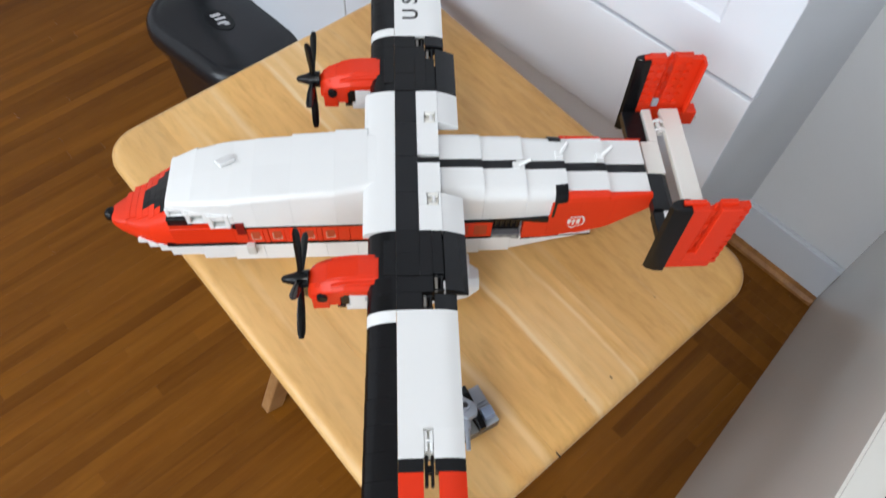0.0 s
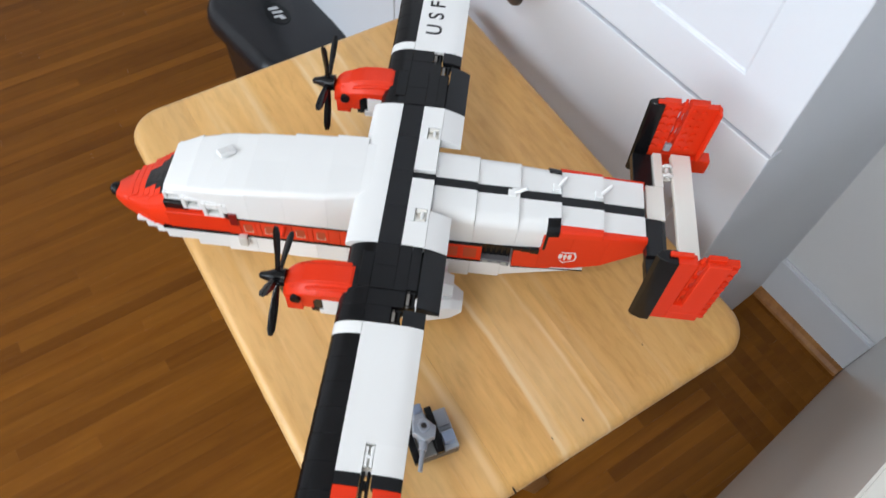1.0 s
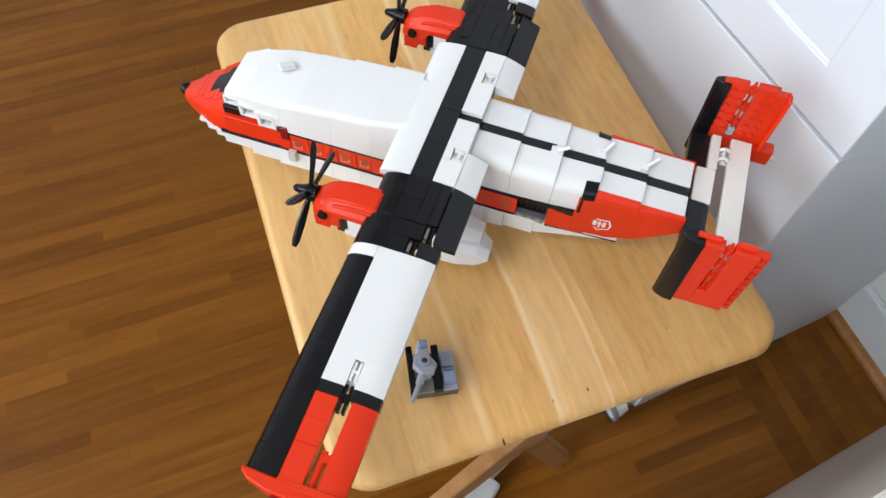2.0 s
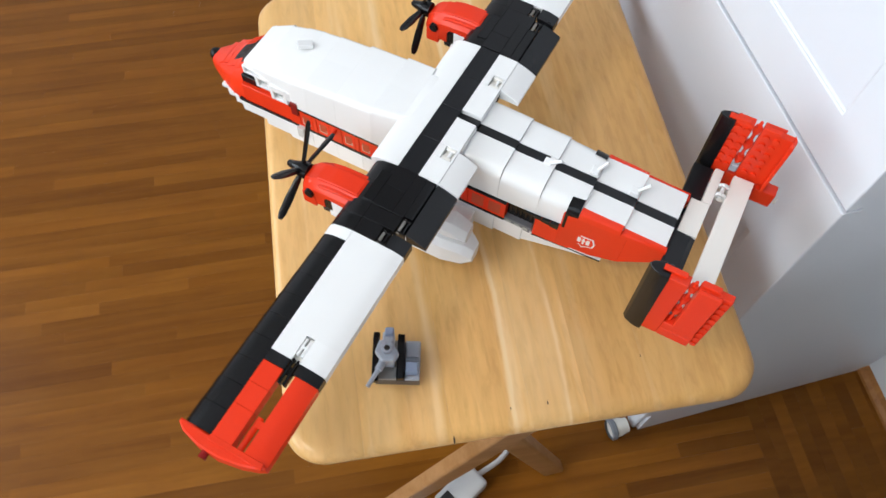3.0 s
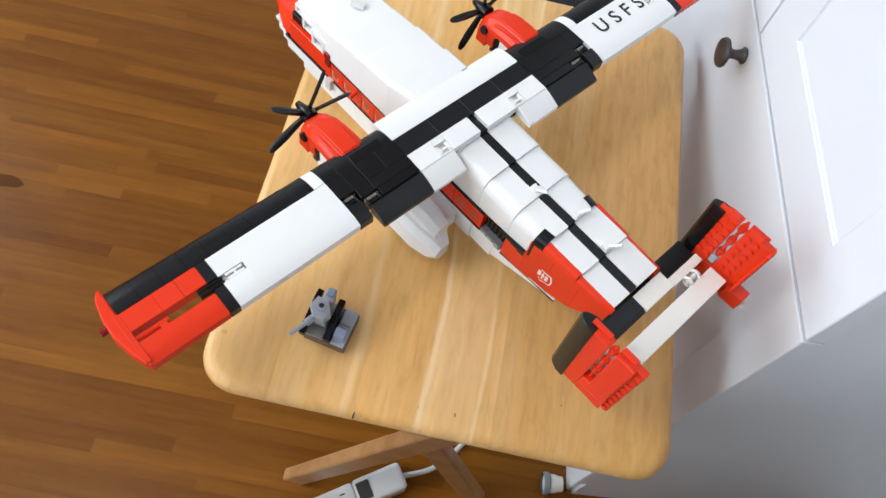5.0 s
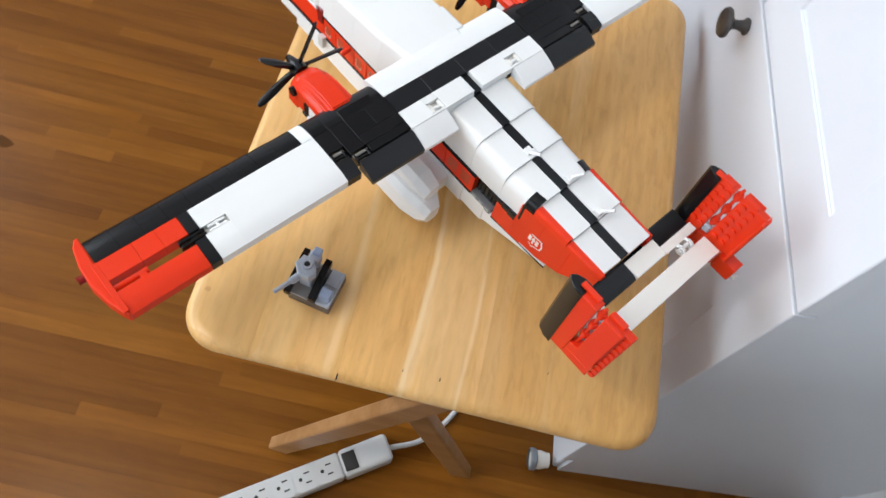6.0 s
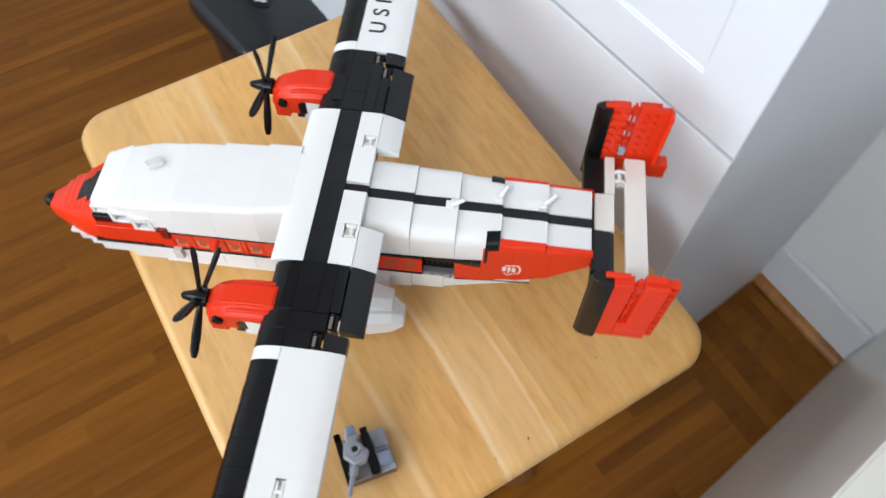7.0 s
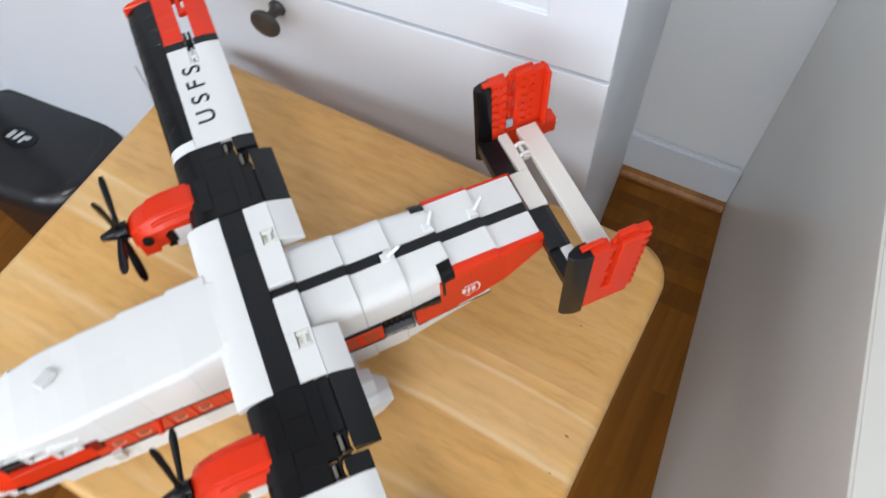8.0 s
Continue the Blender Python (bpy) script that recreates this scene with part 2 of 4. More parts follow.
def turned(profile, m, seg=24, bm=None):
    """A turned shape: (radius, height) pairs spun about z, then moved by m."""
    bm = bm or bmesh.new()
    rings = []
    for r, h in profile:
        if r < 1e-6:
            rings.append([bm.verts.new(m @ Vector((0, 0, h)))])
        else:
            rings.append([bm.verts.new(m @ Vector((r * math.cos(6.28319 * k / seg), r * math.sin(6.28319 * k / seg), h))) for k in range(seg)])
    for a, b in zip(rings, rings[1:]):
        for k in range(seg):
            j = (k + 1) % seg
            ring = [a[k % len(a)], a[j % len(a)], b[j % len(b)], b[k % len(b)]]
            ring = list(dict.fromkeys(ring))
            if len(ring) > 2:
                bm.faces.new(ring)
    return bm


def rounded(x0, x1, y0, y1, r, seg=8):
    """Corner-rounded rectangle outline."""
    pts = []
    for cx, cy, a0 in ((x1 - r, y1 - r, 0), (x0 + r, y1 - r, 90), (x0 + r, y0 + r, 180), (x1 - r, y0 + r, 270)):
        for k in range(seg + 1):
            a = radians(a0 + 90 * k / seg)
            pts.append((cx + r * math.cos(a), cy + r * math.sin(a)))
    return pts


# ---- the room ----
TOP = 0.5693                       # table top above the floor
CORNER = Vector((0.248, -0.139))  # outer corner of the built-in cupboard
NOOK_A, NOOK_B = Vector((0.664, -0.105)), Vector((0.667, -0.289))
UNIT_END = Vector((-0.25, -0.398))


def slab_wall(name, p, q, z0, z1, thick, material, label, category="wall"):
    """An upright slab from p to q; its thickness lies to the right of that way."""
    p, q = Vector(p), Vector(q)
    d = (q - p).normalized()
    n = Vector((d.y, -d.x)) * thick
    ob = part(name, prism([tuple(p), tuple(q), tuple(q + n), tuple(p + n)], "z", z0, z1), material)
    return tagged(ob, label, category, kind="structure")


# outer shell
slab_wall("wall_north", (-2.6, 2.0), (2.3, 2.0), 0, 2.5, -0.1, WALL, "plain white painted room wall", "wall")
slab_wall("wall_east", (2.3, 2.0), (2.3, -2.4), 0, 2.5, -0.1, WALL, "plain white painted room wall", "wall")


def wall_with_windows(name, axis, at, thick, lo, hi, openings, sill, head):
    bm = bmesh.new()
    pieces, edge = [], lo
    for a, b in openings:
        pieces += [(edge, a, 0, 2.5), (a, b, 0, sill), (a, b, head, 2.5)]
        edge = b
    for a, b, z0, z1 in pieces + [(edge, hi, 0, 2.5)]:
        if axis == "x":
            box((at, a, z0), (at - thick, b, z1), bm=bm)
        else:
            box((a, at, z0), (b, at - thick, z1), bm=bm)
    return tagged(part(name, bm, WALL), "plain white painted room wall with a window opening", "wall", kind="structure")


wall_with_windows("wall_west", "x", -2.5, 0.1, -2.4, 2.0, ((-1.45, 0.09), (0.43, 1.47)), 0.93, 2.37)
# the south opening is made for the added window lamp
wall_with_windows("wall_south", "y", -2.4, 0.1, -2.6, 2.3, ((-2.18, -0.82),), 0.8, 2.2)
tagged(part("ceiling", box((-2.6, -2.5, 2.5), (2.4, 2.1, 2.6)), CEILING), "plain white ceiling", "ceiling", kind="structure")

# flush ceiling lamp, out of view: added to go with the overhead fill
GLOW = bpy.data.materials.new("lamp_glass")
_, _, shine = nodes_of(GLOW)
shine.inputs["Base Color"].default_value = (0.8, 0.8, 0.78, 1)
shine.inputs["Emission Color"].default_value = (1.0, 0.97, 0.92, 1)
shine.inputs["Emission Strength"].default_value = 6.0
lamp = thing("added_ceiling_lamp", "added round flush ceiling lamp with a white glass, out of view", "lamp", pose(-1.15, -0.55, 2.5))
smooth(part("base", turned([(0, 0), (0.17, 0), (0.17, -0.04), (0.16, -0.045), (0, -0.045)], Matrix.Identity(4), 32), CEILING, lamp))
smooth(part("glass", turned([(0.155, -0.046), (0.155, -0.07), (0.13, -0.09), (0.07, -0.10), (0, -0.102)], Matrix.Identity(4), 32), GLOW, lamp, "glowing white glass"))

# recess beside the cupboard
slab_wall("wall_nook", NOOK_A + (NOOK_A - NOOK_B) * 3, NOOK_B - (NOOK_A - NOOK_B) * 0.4, 0, 2.4, -0.08, WALL, "white painted back wall of the small recess")
d = (NOOK_B - NOOK_A).normalized()
base_n = Vector((d.y, -d.x))
bm = prism([tuple(NOOK_A + base_n * 0.0), tuple(NOOK_B), tuple(NOOK_B + base_n * 0.012), tuple(NOOK_A + base_n * 0.012)], "z", 0.0, 0.102)
bmesh.ops.bevel(bm, geom=[e for e in bm.edges if all(v.co.z > 0.09 for v in e.verts)], offset=0.005, segments=2, affect="EDGES")
tagged(part("baseboard", bm, CABINET), "low white painted baseboard along the recess", "baseboard", kind="structure")
p, q = NOOK_A + base_n * 0.012, NOOK_B + base_n * 0.012
bm = bmesh.new()
ring = [(0, 0.0), (0.014, 0.0), (0.013, 0.006), (0.008, 0.012), (0, 0.015)]
ends = []
for c in (p, q):
    ends.append([bm.verts.new((c.x + base_n.x * o, c.y + base_n.y * o, h)) for o, h in ring])
for k in range(5):
    bm.faces.new((ends[0][k], ends[0][(k + 1) % 5], ends[1][(k + 1) % 5], ends[1][k]))
bm.faces.new(ends[0]), bm.faces.new(ends[1])
tagged(part("shoe_trim", bm, SHOE_WOOD), "varnished wooden quarter-round strip at the wall foot", "trim", kind="structure")

# low white unit that closes the recess
unit = thing("low_cupboard", "low white painted cupboard with a thin top board", "cupboard", kind="structure")
d = (UNIT_END - NOOK_B).normalized()
back = Vector((-d.y, d.x))
if back.y > 0:
    back = -back


def along_unit(a, b, o0, o1, z0, z1, bev=0.0):
    c = [NOOK_B + d * a + back * o0, NOOK_B + d * b + back * o0, NOOK_B + d * b + back * o1, NOOK_B + d * a + back * o1]
    bm = prism([tuple(v) for v in c], "z", z0, z1)
    if bev:
        bmesh.ops.bevel(bm, geom=list(bm.edges), offset=bev, segments=2, affect="EDGES")
    return bm


part("front_panel", along_unit(-0.02, 0.90, 0.0, 0.018, 0, 0.640), LOW_PAINT, unit)
part("top_rail", along_unit(-0.02, 0.90, -0.001, 0.022, 0.6405, 0.663, 0.002), LOW_PAINT, unit)
part("slot", along_unit(-0.02, 0.90, 0.0185, 0.0325, 0, 0.60), GAP, unit, "dark narrow slot behind the rail")
part("top_board", along_unit(-0.02, 0.90, 0.033, 0.36, 0.61, 0.663, 0.003), LOW_PAINT, unit)
part("back_panel", along_unit(-0.02, 0.90, 0.34, 0.36, 0, 0.609), LOW_PAINT, unit)
part("catch", along_unit(0.555, 0.615, 0.0225, 0.0325, 0.62, 0.645, 0.002), KNOB, unit, "black metal catch in the slot")

# built-in cupboard
FRAME = pose(CORNER.x, CORNER.y, 0, 0, 0, 4.2)
cupboard = thing("built_in_cupboard", "tall white painted built-in cupboard with panelled doors", "cupboard", FRAME)
inv = FRAME.inverted()
a_loc = inv @ Vector((NOOK_A.x, NOOK_A.y, 0))
part("body", prism([(0.0162, 0.0012), (a_loc.x, a_loc.y), (a_loc.x, 0.95), (0.0162, 0.95)], "z", 0, 2.3), CABINET, cupboard)


def panel_door(y0, y1, z0, z1, stile, rail, sunk=0.0018):
    """A framed front: sunk panel, one frame mesh round it and a moulding on its inner edge."""
    door = part("door", box((sunk, y0 + stile - 0.004, z0 + rail - 0.004), (0.015, y1 - stile + 0.004, z1 - rail + 0.004)), CABINET, cupboard)
    y, w, z, h = y0 + stile, y1 - stile, z0 + rail, z1 - rail

    def strips(loops):
        bm = bmesh.new()
        rings = [[bm.verts.new((x, yy, zz)) for yy, zz in ((a + o, c + o), (b - o, c + o), (b - o, e - o), (a + o, e - o))] for a, b, c, e, o, x in loops]
        for p, q in zip(rings, rings[1:]):
            for k in range(4):
                bm.faces.new((p[k], p[(k + 1) % 4], q[(k + 1) % 4], q[k]))
        bmesh.ops.recalc_face_normals(bm, faces=bm.faces)
        return bm

    outer = (y0, y1, z0, z1)
    part("frame", strips([(*outer, 0.0, 0.0158), (*outer, 0.0, 0.0002), (*outer, 0.0004, -0.0006), (*outer, 0.0012, -0.001), (y, w, z, h, 0.0, -0.001)]), CABINET, door)
    part("moulding", strips([(y, w, z, h, o, x) for o, x in ((0.0, -0.001), (0.0012, 0.0), (1.2 * sunk - 0.001, sunk - 0.001), (1.2 * sunk + 0.001, sunk - 0.0001))]), CABINET, door)
    return door


panel_door(0.0002, 0.2930, 0.660, 1.80, 0.0518, 0.047)
panel_door(0.2960, 0.5830, 0.660, 1.80, 0.0518, 0.047)
panel_door(0.5860, 0.9245, 0.660, 1.80, 0.0518, 0.047)
drawer = panel_door(0.0002, 0.9300, 0.085, 0.656, 0.052, 0.117, 0.010)
part("plinth", box((0.008, 0.0060, 0.0), (0.0165, 0.94, 0.082), 0.002), CABINET, cupboard)
part("latch_slot", box((0.0085, 0.5440, 0.392), (0.0105, 0.5462, 0.444)), BIN_SILVER, cupboard, "short dark upright latch slot")
knob_at = Matrix.Translation((-0.001, 0.293, 0.632)) @ Euler((0, radians(-90), 0)).to_matrix().to_4x4()
smooth(part("knob", turned([(0, 0), (0.0075, 0), (0.0080, 0.002), (0.0055, 0.0045), (0.0042, 0.010), (0.0048, 0.0140), (0.009, 0.0170), (0.0134, 0.0192), (0.0141, 0.0212), (0.0128, 0.0238), (0.008, 0.0254), (0, 0.0260)], knob_at, 32), KNOB, drawer, "round dark bronze knob"))

# tall dark thing past the far end of the cupboard
stand = thing("dark_cabinet", "black upright furniture end beyond the cupboard", "cabinet")
part("side_panel", box((0.174, 0.83, 0.0), (0.215, 0.87, 0.75), 0.006), BIN, stand)
part("foot_rail", box((0.174, 0.82, 0.0), (0.215, 0.829, 0.05), 0.002), BIN, stand)

# ---- table ----
HX, HY, CR = 0.1855, 0.2385, 0.032


def half_depth(x, inset):
    hx, hy, r = HX - inset, HY - inset, max(CR - inset, 0.004)
    over = abs(x) - (hx - r)
    return hy if over <= 0 else hy - r + math.sqrt(max(r * r - over * over, 0))


table = thing("folding_table", "small varnished light wooden folding table with crossed legs", "table", pose(0.0080, 0.0060, 0, 0, 0, -1.0))
LEVELS = [(0.010, TOP - 0.0205), (0.004, TOP - 0.019), (0.001, TOP - 0.015), (0.0, TOP - 0.010), (0.001, TOP - 0.0055), (0.0035, TOP - 0.0022), (0.0070, TOP - 0.0006), (0.011, TOP)]
BOARDS = [-HX, -0.128, -0.0620, 0.000, 0.043, 0.094, HX]
for x0, x1 in zip(BOARDS, BOARDS[1:]):
    xs = sorted({x0, x1, *[x0 + (x1 - x0) * k / 6 for k in range(7)], *[s * (HX - CR + CR * math.sin(radians(a))) for s in (-1, 1) for a in range(0, 91, 6) if x0 < s * (HX - CR + CR * math.sin(radians(a))) < x1]})
    bm = bmesh.new()
    rings = []
    for inset, z in LEVELS:
        lim = HX - inset
        c = [max(-lim, min(lim, x)) for x in xs]
        c = [x + (0.00004 if x == x0 else -0.00004 if x == x1 else 0) for x in c]
        ring = [bm.verts.new((x, half_depth(x, inset), z)) for x in c] + [bm.verts.new((x, -half_depth(x, inset), z)) for x in reversed(c)]
        rings.append(ring)
    k = len(rings[0])
    for a, b in zip(rings, rings[1:]):
        for i in range(k):
            bm.faces.new((a[i], a[(i + 1) % k], b[(i + 1) % k], b[i]))
    for ring in (rings[0], rings[-1]):
        for i in range(len(xs) - 1):
            bm.faces.new((ring[i], ring[i + 1], ring[k - 2 - i], ring[k - 1 - i]))
    bmesh.ops.remove_doubles(bm, verts=bm.verts, dist=0.00001)
    smooth(part("board", bm, TABLE_WOOD, table), 40)


def bar(p, q, wide, thick, up=(0, 1, 0)):
    """A flat wooden bar from p to q with eased edges; wide lies across, thick along up."""
    p, q = Vector(p), Vector(q)
    x = (q - p).normalized()
    y = Vector(up)
    y = (y - x * y.dot(x)).normalized()
    z = x.cross(y)
    bm = box((0, -thick / 2, -wide / 2), ((q - p).length, thick / 2, wide / 2), 0.003, seg=2)
    m = Matrix((x, y, z)).transposed().to_4x4()
    m.translation = p
    bm.transform(m)
    return bm


for y0, y1, foot in ((-0.196, -0.175, -0.149), (0.150, 0.129, -0.163)):
    part("leg", bar((foot, y0 - 0.004, 0.010), (foot + 0.215, y0, TOP - 0.040), 0.030, 0.018), SHADED_LEG_WOOD, table)
    part("leg", bar((0.115, y1, 0.010), (-0.068, y1, TOP - 0.040), 0.030, 0.018), SHADED_LEG_WOOD, table)
part("cross_rail", box((-0.160, -0.20, TOP - 0.052), (-0.136, 0.14, TOP - 0.0215), 0.003), SHADED_LEG_WOOD, table)
part("cross_rail", box((0.136, -0.21, TOP - 0.052), (0.160, 0.13, TOP - 0.0215), 0.003), SHADED_LEG_WOOD, table)
KNOT = paint("dark_knot", (0.035, 0.016, 0.008), 0.6)
for x, y, l, w in ((-0.0612, -0.2376, 0.0060, 0.0014), (0.0136, -0.2211, 0.0034, 0.0010), (-0.0150, -0.2210, 0.0026, 0.0006), (0.094, -0.196, 0.0022, 0.0006)):
    bm = prism([(x - w / 2, y - l / 2), (x + w / 2, y - l / 3), (x + w / 3, y + l / 2), (x - w / 3, y + l / 4)], "z", TOP - 0.001, TOP + 0.00025)
    part("knot_mark", bm, KNOT, table, "small dark crack in the wood")

PALE_KNOT = paint("pale_knot", (0.60, 0.33, 0.12), 0.35)
part("knot_mark", prism([(-0.1727 + 0.0024 * math.cos(a), -0.1957 + 0.0020 * math.sin(a)) for a in [0.524 * k for k in range(12)]], "z", TOP - 0.001, TOP + 0.0002), PALE_KNOT, table, "small brown knot in the wood")

# ---- waste bin ----
bin_ = thing("waste_bin", "black plastic waste bin with an oval badge on its flat lid", "bin", pose(0.133, 0.641, 0, 0, 0, 8))
bm = bmesh.new()
loops = []
for inset, z, r in ((0.030, 0.0, 0.03), (0.026, 0.02, 0.034), (0.018, 0.215, 0.046), (0.018, 0.222, 0.046)):
    loops.append([bm.verts.new((x, y, z)) for x, y in rounded(-0.088 + inset, 0.088 - inset, -0.135 + inset, 0.135 - inset, r)])
for a, b in zip(loops, loops[1:]):
    for k in range(len(a)):
        bm.faces.new((a[k], a[(k + 1) % len(a)], b[(k + 1) % len(b)], b[k]))
bm.faces.new(loops[0]), bm.faces.new(loops[-1])
smooth(part("body", bm, BIN, bin_))
bm = bmesh.new()
loops = []
for inset, z in ((0.016, 0.218), (0.006, 0.219), (0.001, 0.225), (-0.001, 0.236), (0.001, 0.248), (0.006, 0.257), (0.013, 0.263), (0.018, 0.2645), (0.021, 0.2635), (0.024, 0.2645), (0.034, 0.2665), (0.06, 0.268)):
    loops.append([bm.verts.new((x, y, z)) for x, y in rounded(-0.088 + inset, 0.088 - inset, -0.135 + inset, 0.135 - inset, max(0.070 - inset, 0.010))])
for a, b in zip(loops, loops[1:]):
    for k in range(len(a)):
        bm.faces.new((a[k], a[(k + 1) % len(a)], b[(k + 1) % len(b)], b[k]))
bm.faces.new(loops[0]), bm.faces.new(loops[-1])
lid = smooth(part("lid", bm, BIN, bin_, "black rounded lid"), 50)
oval = [(0.018 * math.cos(a), 0.029 * math.sin(a)) for a in [6.28319 * k / 32 for k in range(32)]]
part("badge", prism([(p * 0.955, q * 0.97) for p, q in oval], "z", 0.2682, 0.2692), SLATE, lid, "dark oval badge")
for pts in ([(-0.020, -0.006), (-0.013, -0.006), (-0.008, 0.008), (-0.015, 0.008)], [(-0.009, -0.006), (-0.003, -0.006), (0.004, 0.009), (-0.002, 0.009)],
            [(0.002, -0.009), (0.007, -0.009), (0.012, 0.004), (0.007, 0.004)], [(0.009, -0.003), (0.016, -0.002), (0.019, 0.005), (0.012, 0.005)]):
    part("badge_mark", prism([(q, -p) for p, q in pts], "z", 0.2693, 0.2698), BIN_SILVER, lid, "silver slanted mark")

# ---- power strip ----
strip = thing("power_strip", "white power strip with a black rocker switch on the floor", "power strip", pose(0.0092, -0.1625, 0, 0, 0, 213.6))
part("housing", box((0.072, -0.0185, 0.002), (0.30, 0.0185, 0.038), 0.005, seg=3), STRIP, strip)
part("switch_housing", box((0.0, -0.0198, 0.002), (0.0722, 0.0198, 0.0383), 0.006, seg=3), STRIP, strip)
part("switch", box((0.050, -0.013, 0.0385), (0.069, 0.013, 0.0405), 0.002), STRIP_DARK, strip, "black rocker switch")
for k in range(7):
    x = 0.080 + 0.031 * k
    outlet = part("outlet", prism(rounded(x, x + 0.027, -0.0165, 0.0165, 0.004, 3), "z", 0.0381, 0.0388), STRIP, strip)
    for y in (-0.0065, 0.0065):
        part("slot", box((x + 0.006, y - 0.001, 0.0389), (x + 0.014, y + 0.001, 0.0393)), STRIP_DARK, outlet)
    part("slot", rod((x + 0.020, 0, 0.0389), (x + 0.020, 0, 0.0393), 0.0026, seg=10), STRIP_DARK, outlet)
cord = bpy.data.curves.new("cord", "CURVE")
cord.dimensions, cord.bevel_depth, cord.bevel_resolution = "3D", 0.004, 3
sp = cord.splines.new("BEZIER")
sp.bezier_points.add(3)
for pt, co in zip(sp.bezier_points, ((0.004, 0, 0.018), (-0.06, 0.004, 0.006), (-0.16, -0.05, 0.005), (-0.22, -0.14, 0.005))):
    pt.co, pt.handle_left_type, pt.handle_right_type = co, "AUTO", "AUTO"
tmp = bpy.data.objects.new("cord", cord)
me = bpy.data.meshes.new_from_object(tmp)
bpy.data.objects.remove(tmp)
me.materials.clear()
me.materials.append(STRIP)
co = new("cord", me)
co.parent = strip

# ---- white tube by the cupboard corner ----
tube = thing("floor_stop", "white rounded pipe end with a grey rubber rim on the floor", "pipe", pose(0.2185, -0.1325, 0.0166, 0, 0, 6))
smooth(part("pipe", turned([(0, 0.002), (0.012, 0.0), (0.0140, 0.004), (0.0140, 0.014), (0.0115, 0.022), (0.0115, 0.026), (0, 0.0262)], Euler((0, radians(90), 0)).to_matrix().to_4x4(), 28), LOW_PAINT, tube))
smooth(part("rim", turned([(0.0142, -0.003), (0.0165, -0.001), (0.0165, 0.005), (0.0142, 0.007)], Euler((0, radians(90), 0)).to_matrix().to_4x4(), 28), RIM, tube, "grey rubber rim"))

# ---- toy aeroplane of plastic bricks: u ahead, v to its left, w up, in studs ----
S = 0.008
PLANE = pose(-0.0158, -0.0211, TOP, 0, 0, 141.8)
plane = thing("toy_aeroplane", "white, red and black twin-engine toy aeroplane built of plastic bricks", "toy aeroplane", PLANE)


def bx(u0, u1, v0, v1, w0, w1, bev=0.05):
    return box((u0 * S, v0 * S, w0 * S), (u1 * S, v1 * S, w1 * S), bev * S)


def sp(outline, axis, lo, hi, bev=0.04, outline2=None):
    k = [(a * S, b * S) for a, b in outline]
    k2 = [(a * S, b * S) for a, b in outline2] if outline2 else None
    return prism(k, axis, lo * S, hi * S, bev * S, outline2=k2)


def stud_bm(places, d, r=0.30, h=0.21):
    """Studs at places, standing along d."""
    bm = bmesh.new()
    d = Vector(d)
    for p in places:
        p = Vector(p) * S
        rod(p - d * 0.02 * S, p + d * h * S, r * S, seg=14, bm=bm)
    return bm


def pick(bm, name, material, parent, label="", soft=0):
    ob = part(name, bm, material, parent, label)
    if soft:
        smooth(ob, soft)
    return ob


# fuselage core; every outer brick is a piece on it
core = pick(bx(-13, 21, -2.6, 2.6, 4.0, 11.6, 0.1), "fuselage", WHITE, plane)
pick(bx(-21.4, -13.02, -2.6, 2.6, 9.8, 11.6, 0.1), "tail_core", RED, core)


def half(u):
    """Half width of the body along its length."""
    pts = [(-30, 3.4), (-22, 3.45), (-14, 3.65), (-12, 3.9), (-4, 4.05), (18, 4.0), (22, 3.9), (25, 3.6), (27, 3.0), (29, 2.0), (31, 0.8)]
    for (a, p), (b, q) in zip(pts, pts[1:]):
        if a <= u <= b:
            return p + (q - p) * (u - a) / (b - a)
    return 1.0


def keel(u):
    pts = [(-23, 10.6), (-21, 9.6), (-17, 5.8), (-12, 3.6), (-6, 2.4), (18, 2.4), (24, 3.6), (27, 4.8), (31, 6)]
    for (a, p), (b, q) in zip(pts, pts[1:]):
        if a <= u <= b:
            return p + (q - p) * (u - a) / (b - a)
    return 6.0


# white hull bricks below, stepped towards nose and tail
def hull_ring(h, k):
    side = min(k + 1.2, 6.1)
    return [(-h + 1.0, k), (h - 1.0, k), (h, side), (h, 6.2), (-h, 6.2), (-h, side)]


u = -17.0
while u < 26.5:
    n = 1.0 if u > 21 else 4.0 if u < -9 else 3.0
    if u < -9:
        a, b = hull_ring(half(u), min(keel(u), 6.0)), hull_ring(half(u + n), keel(u + n))
    else:
        a = b = hull_ring(half(u + n / 2), keel(u + n / 2))
    pick(sp(a, "x", u, u + n - 0.02, 0.03, b), "hull_brick", WHITE, core)
    u += n
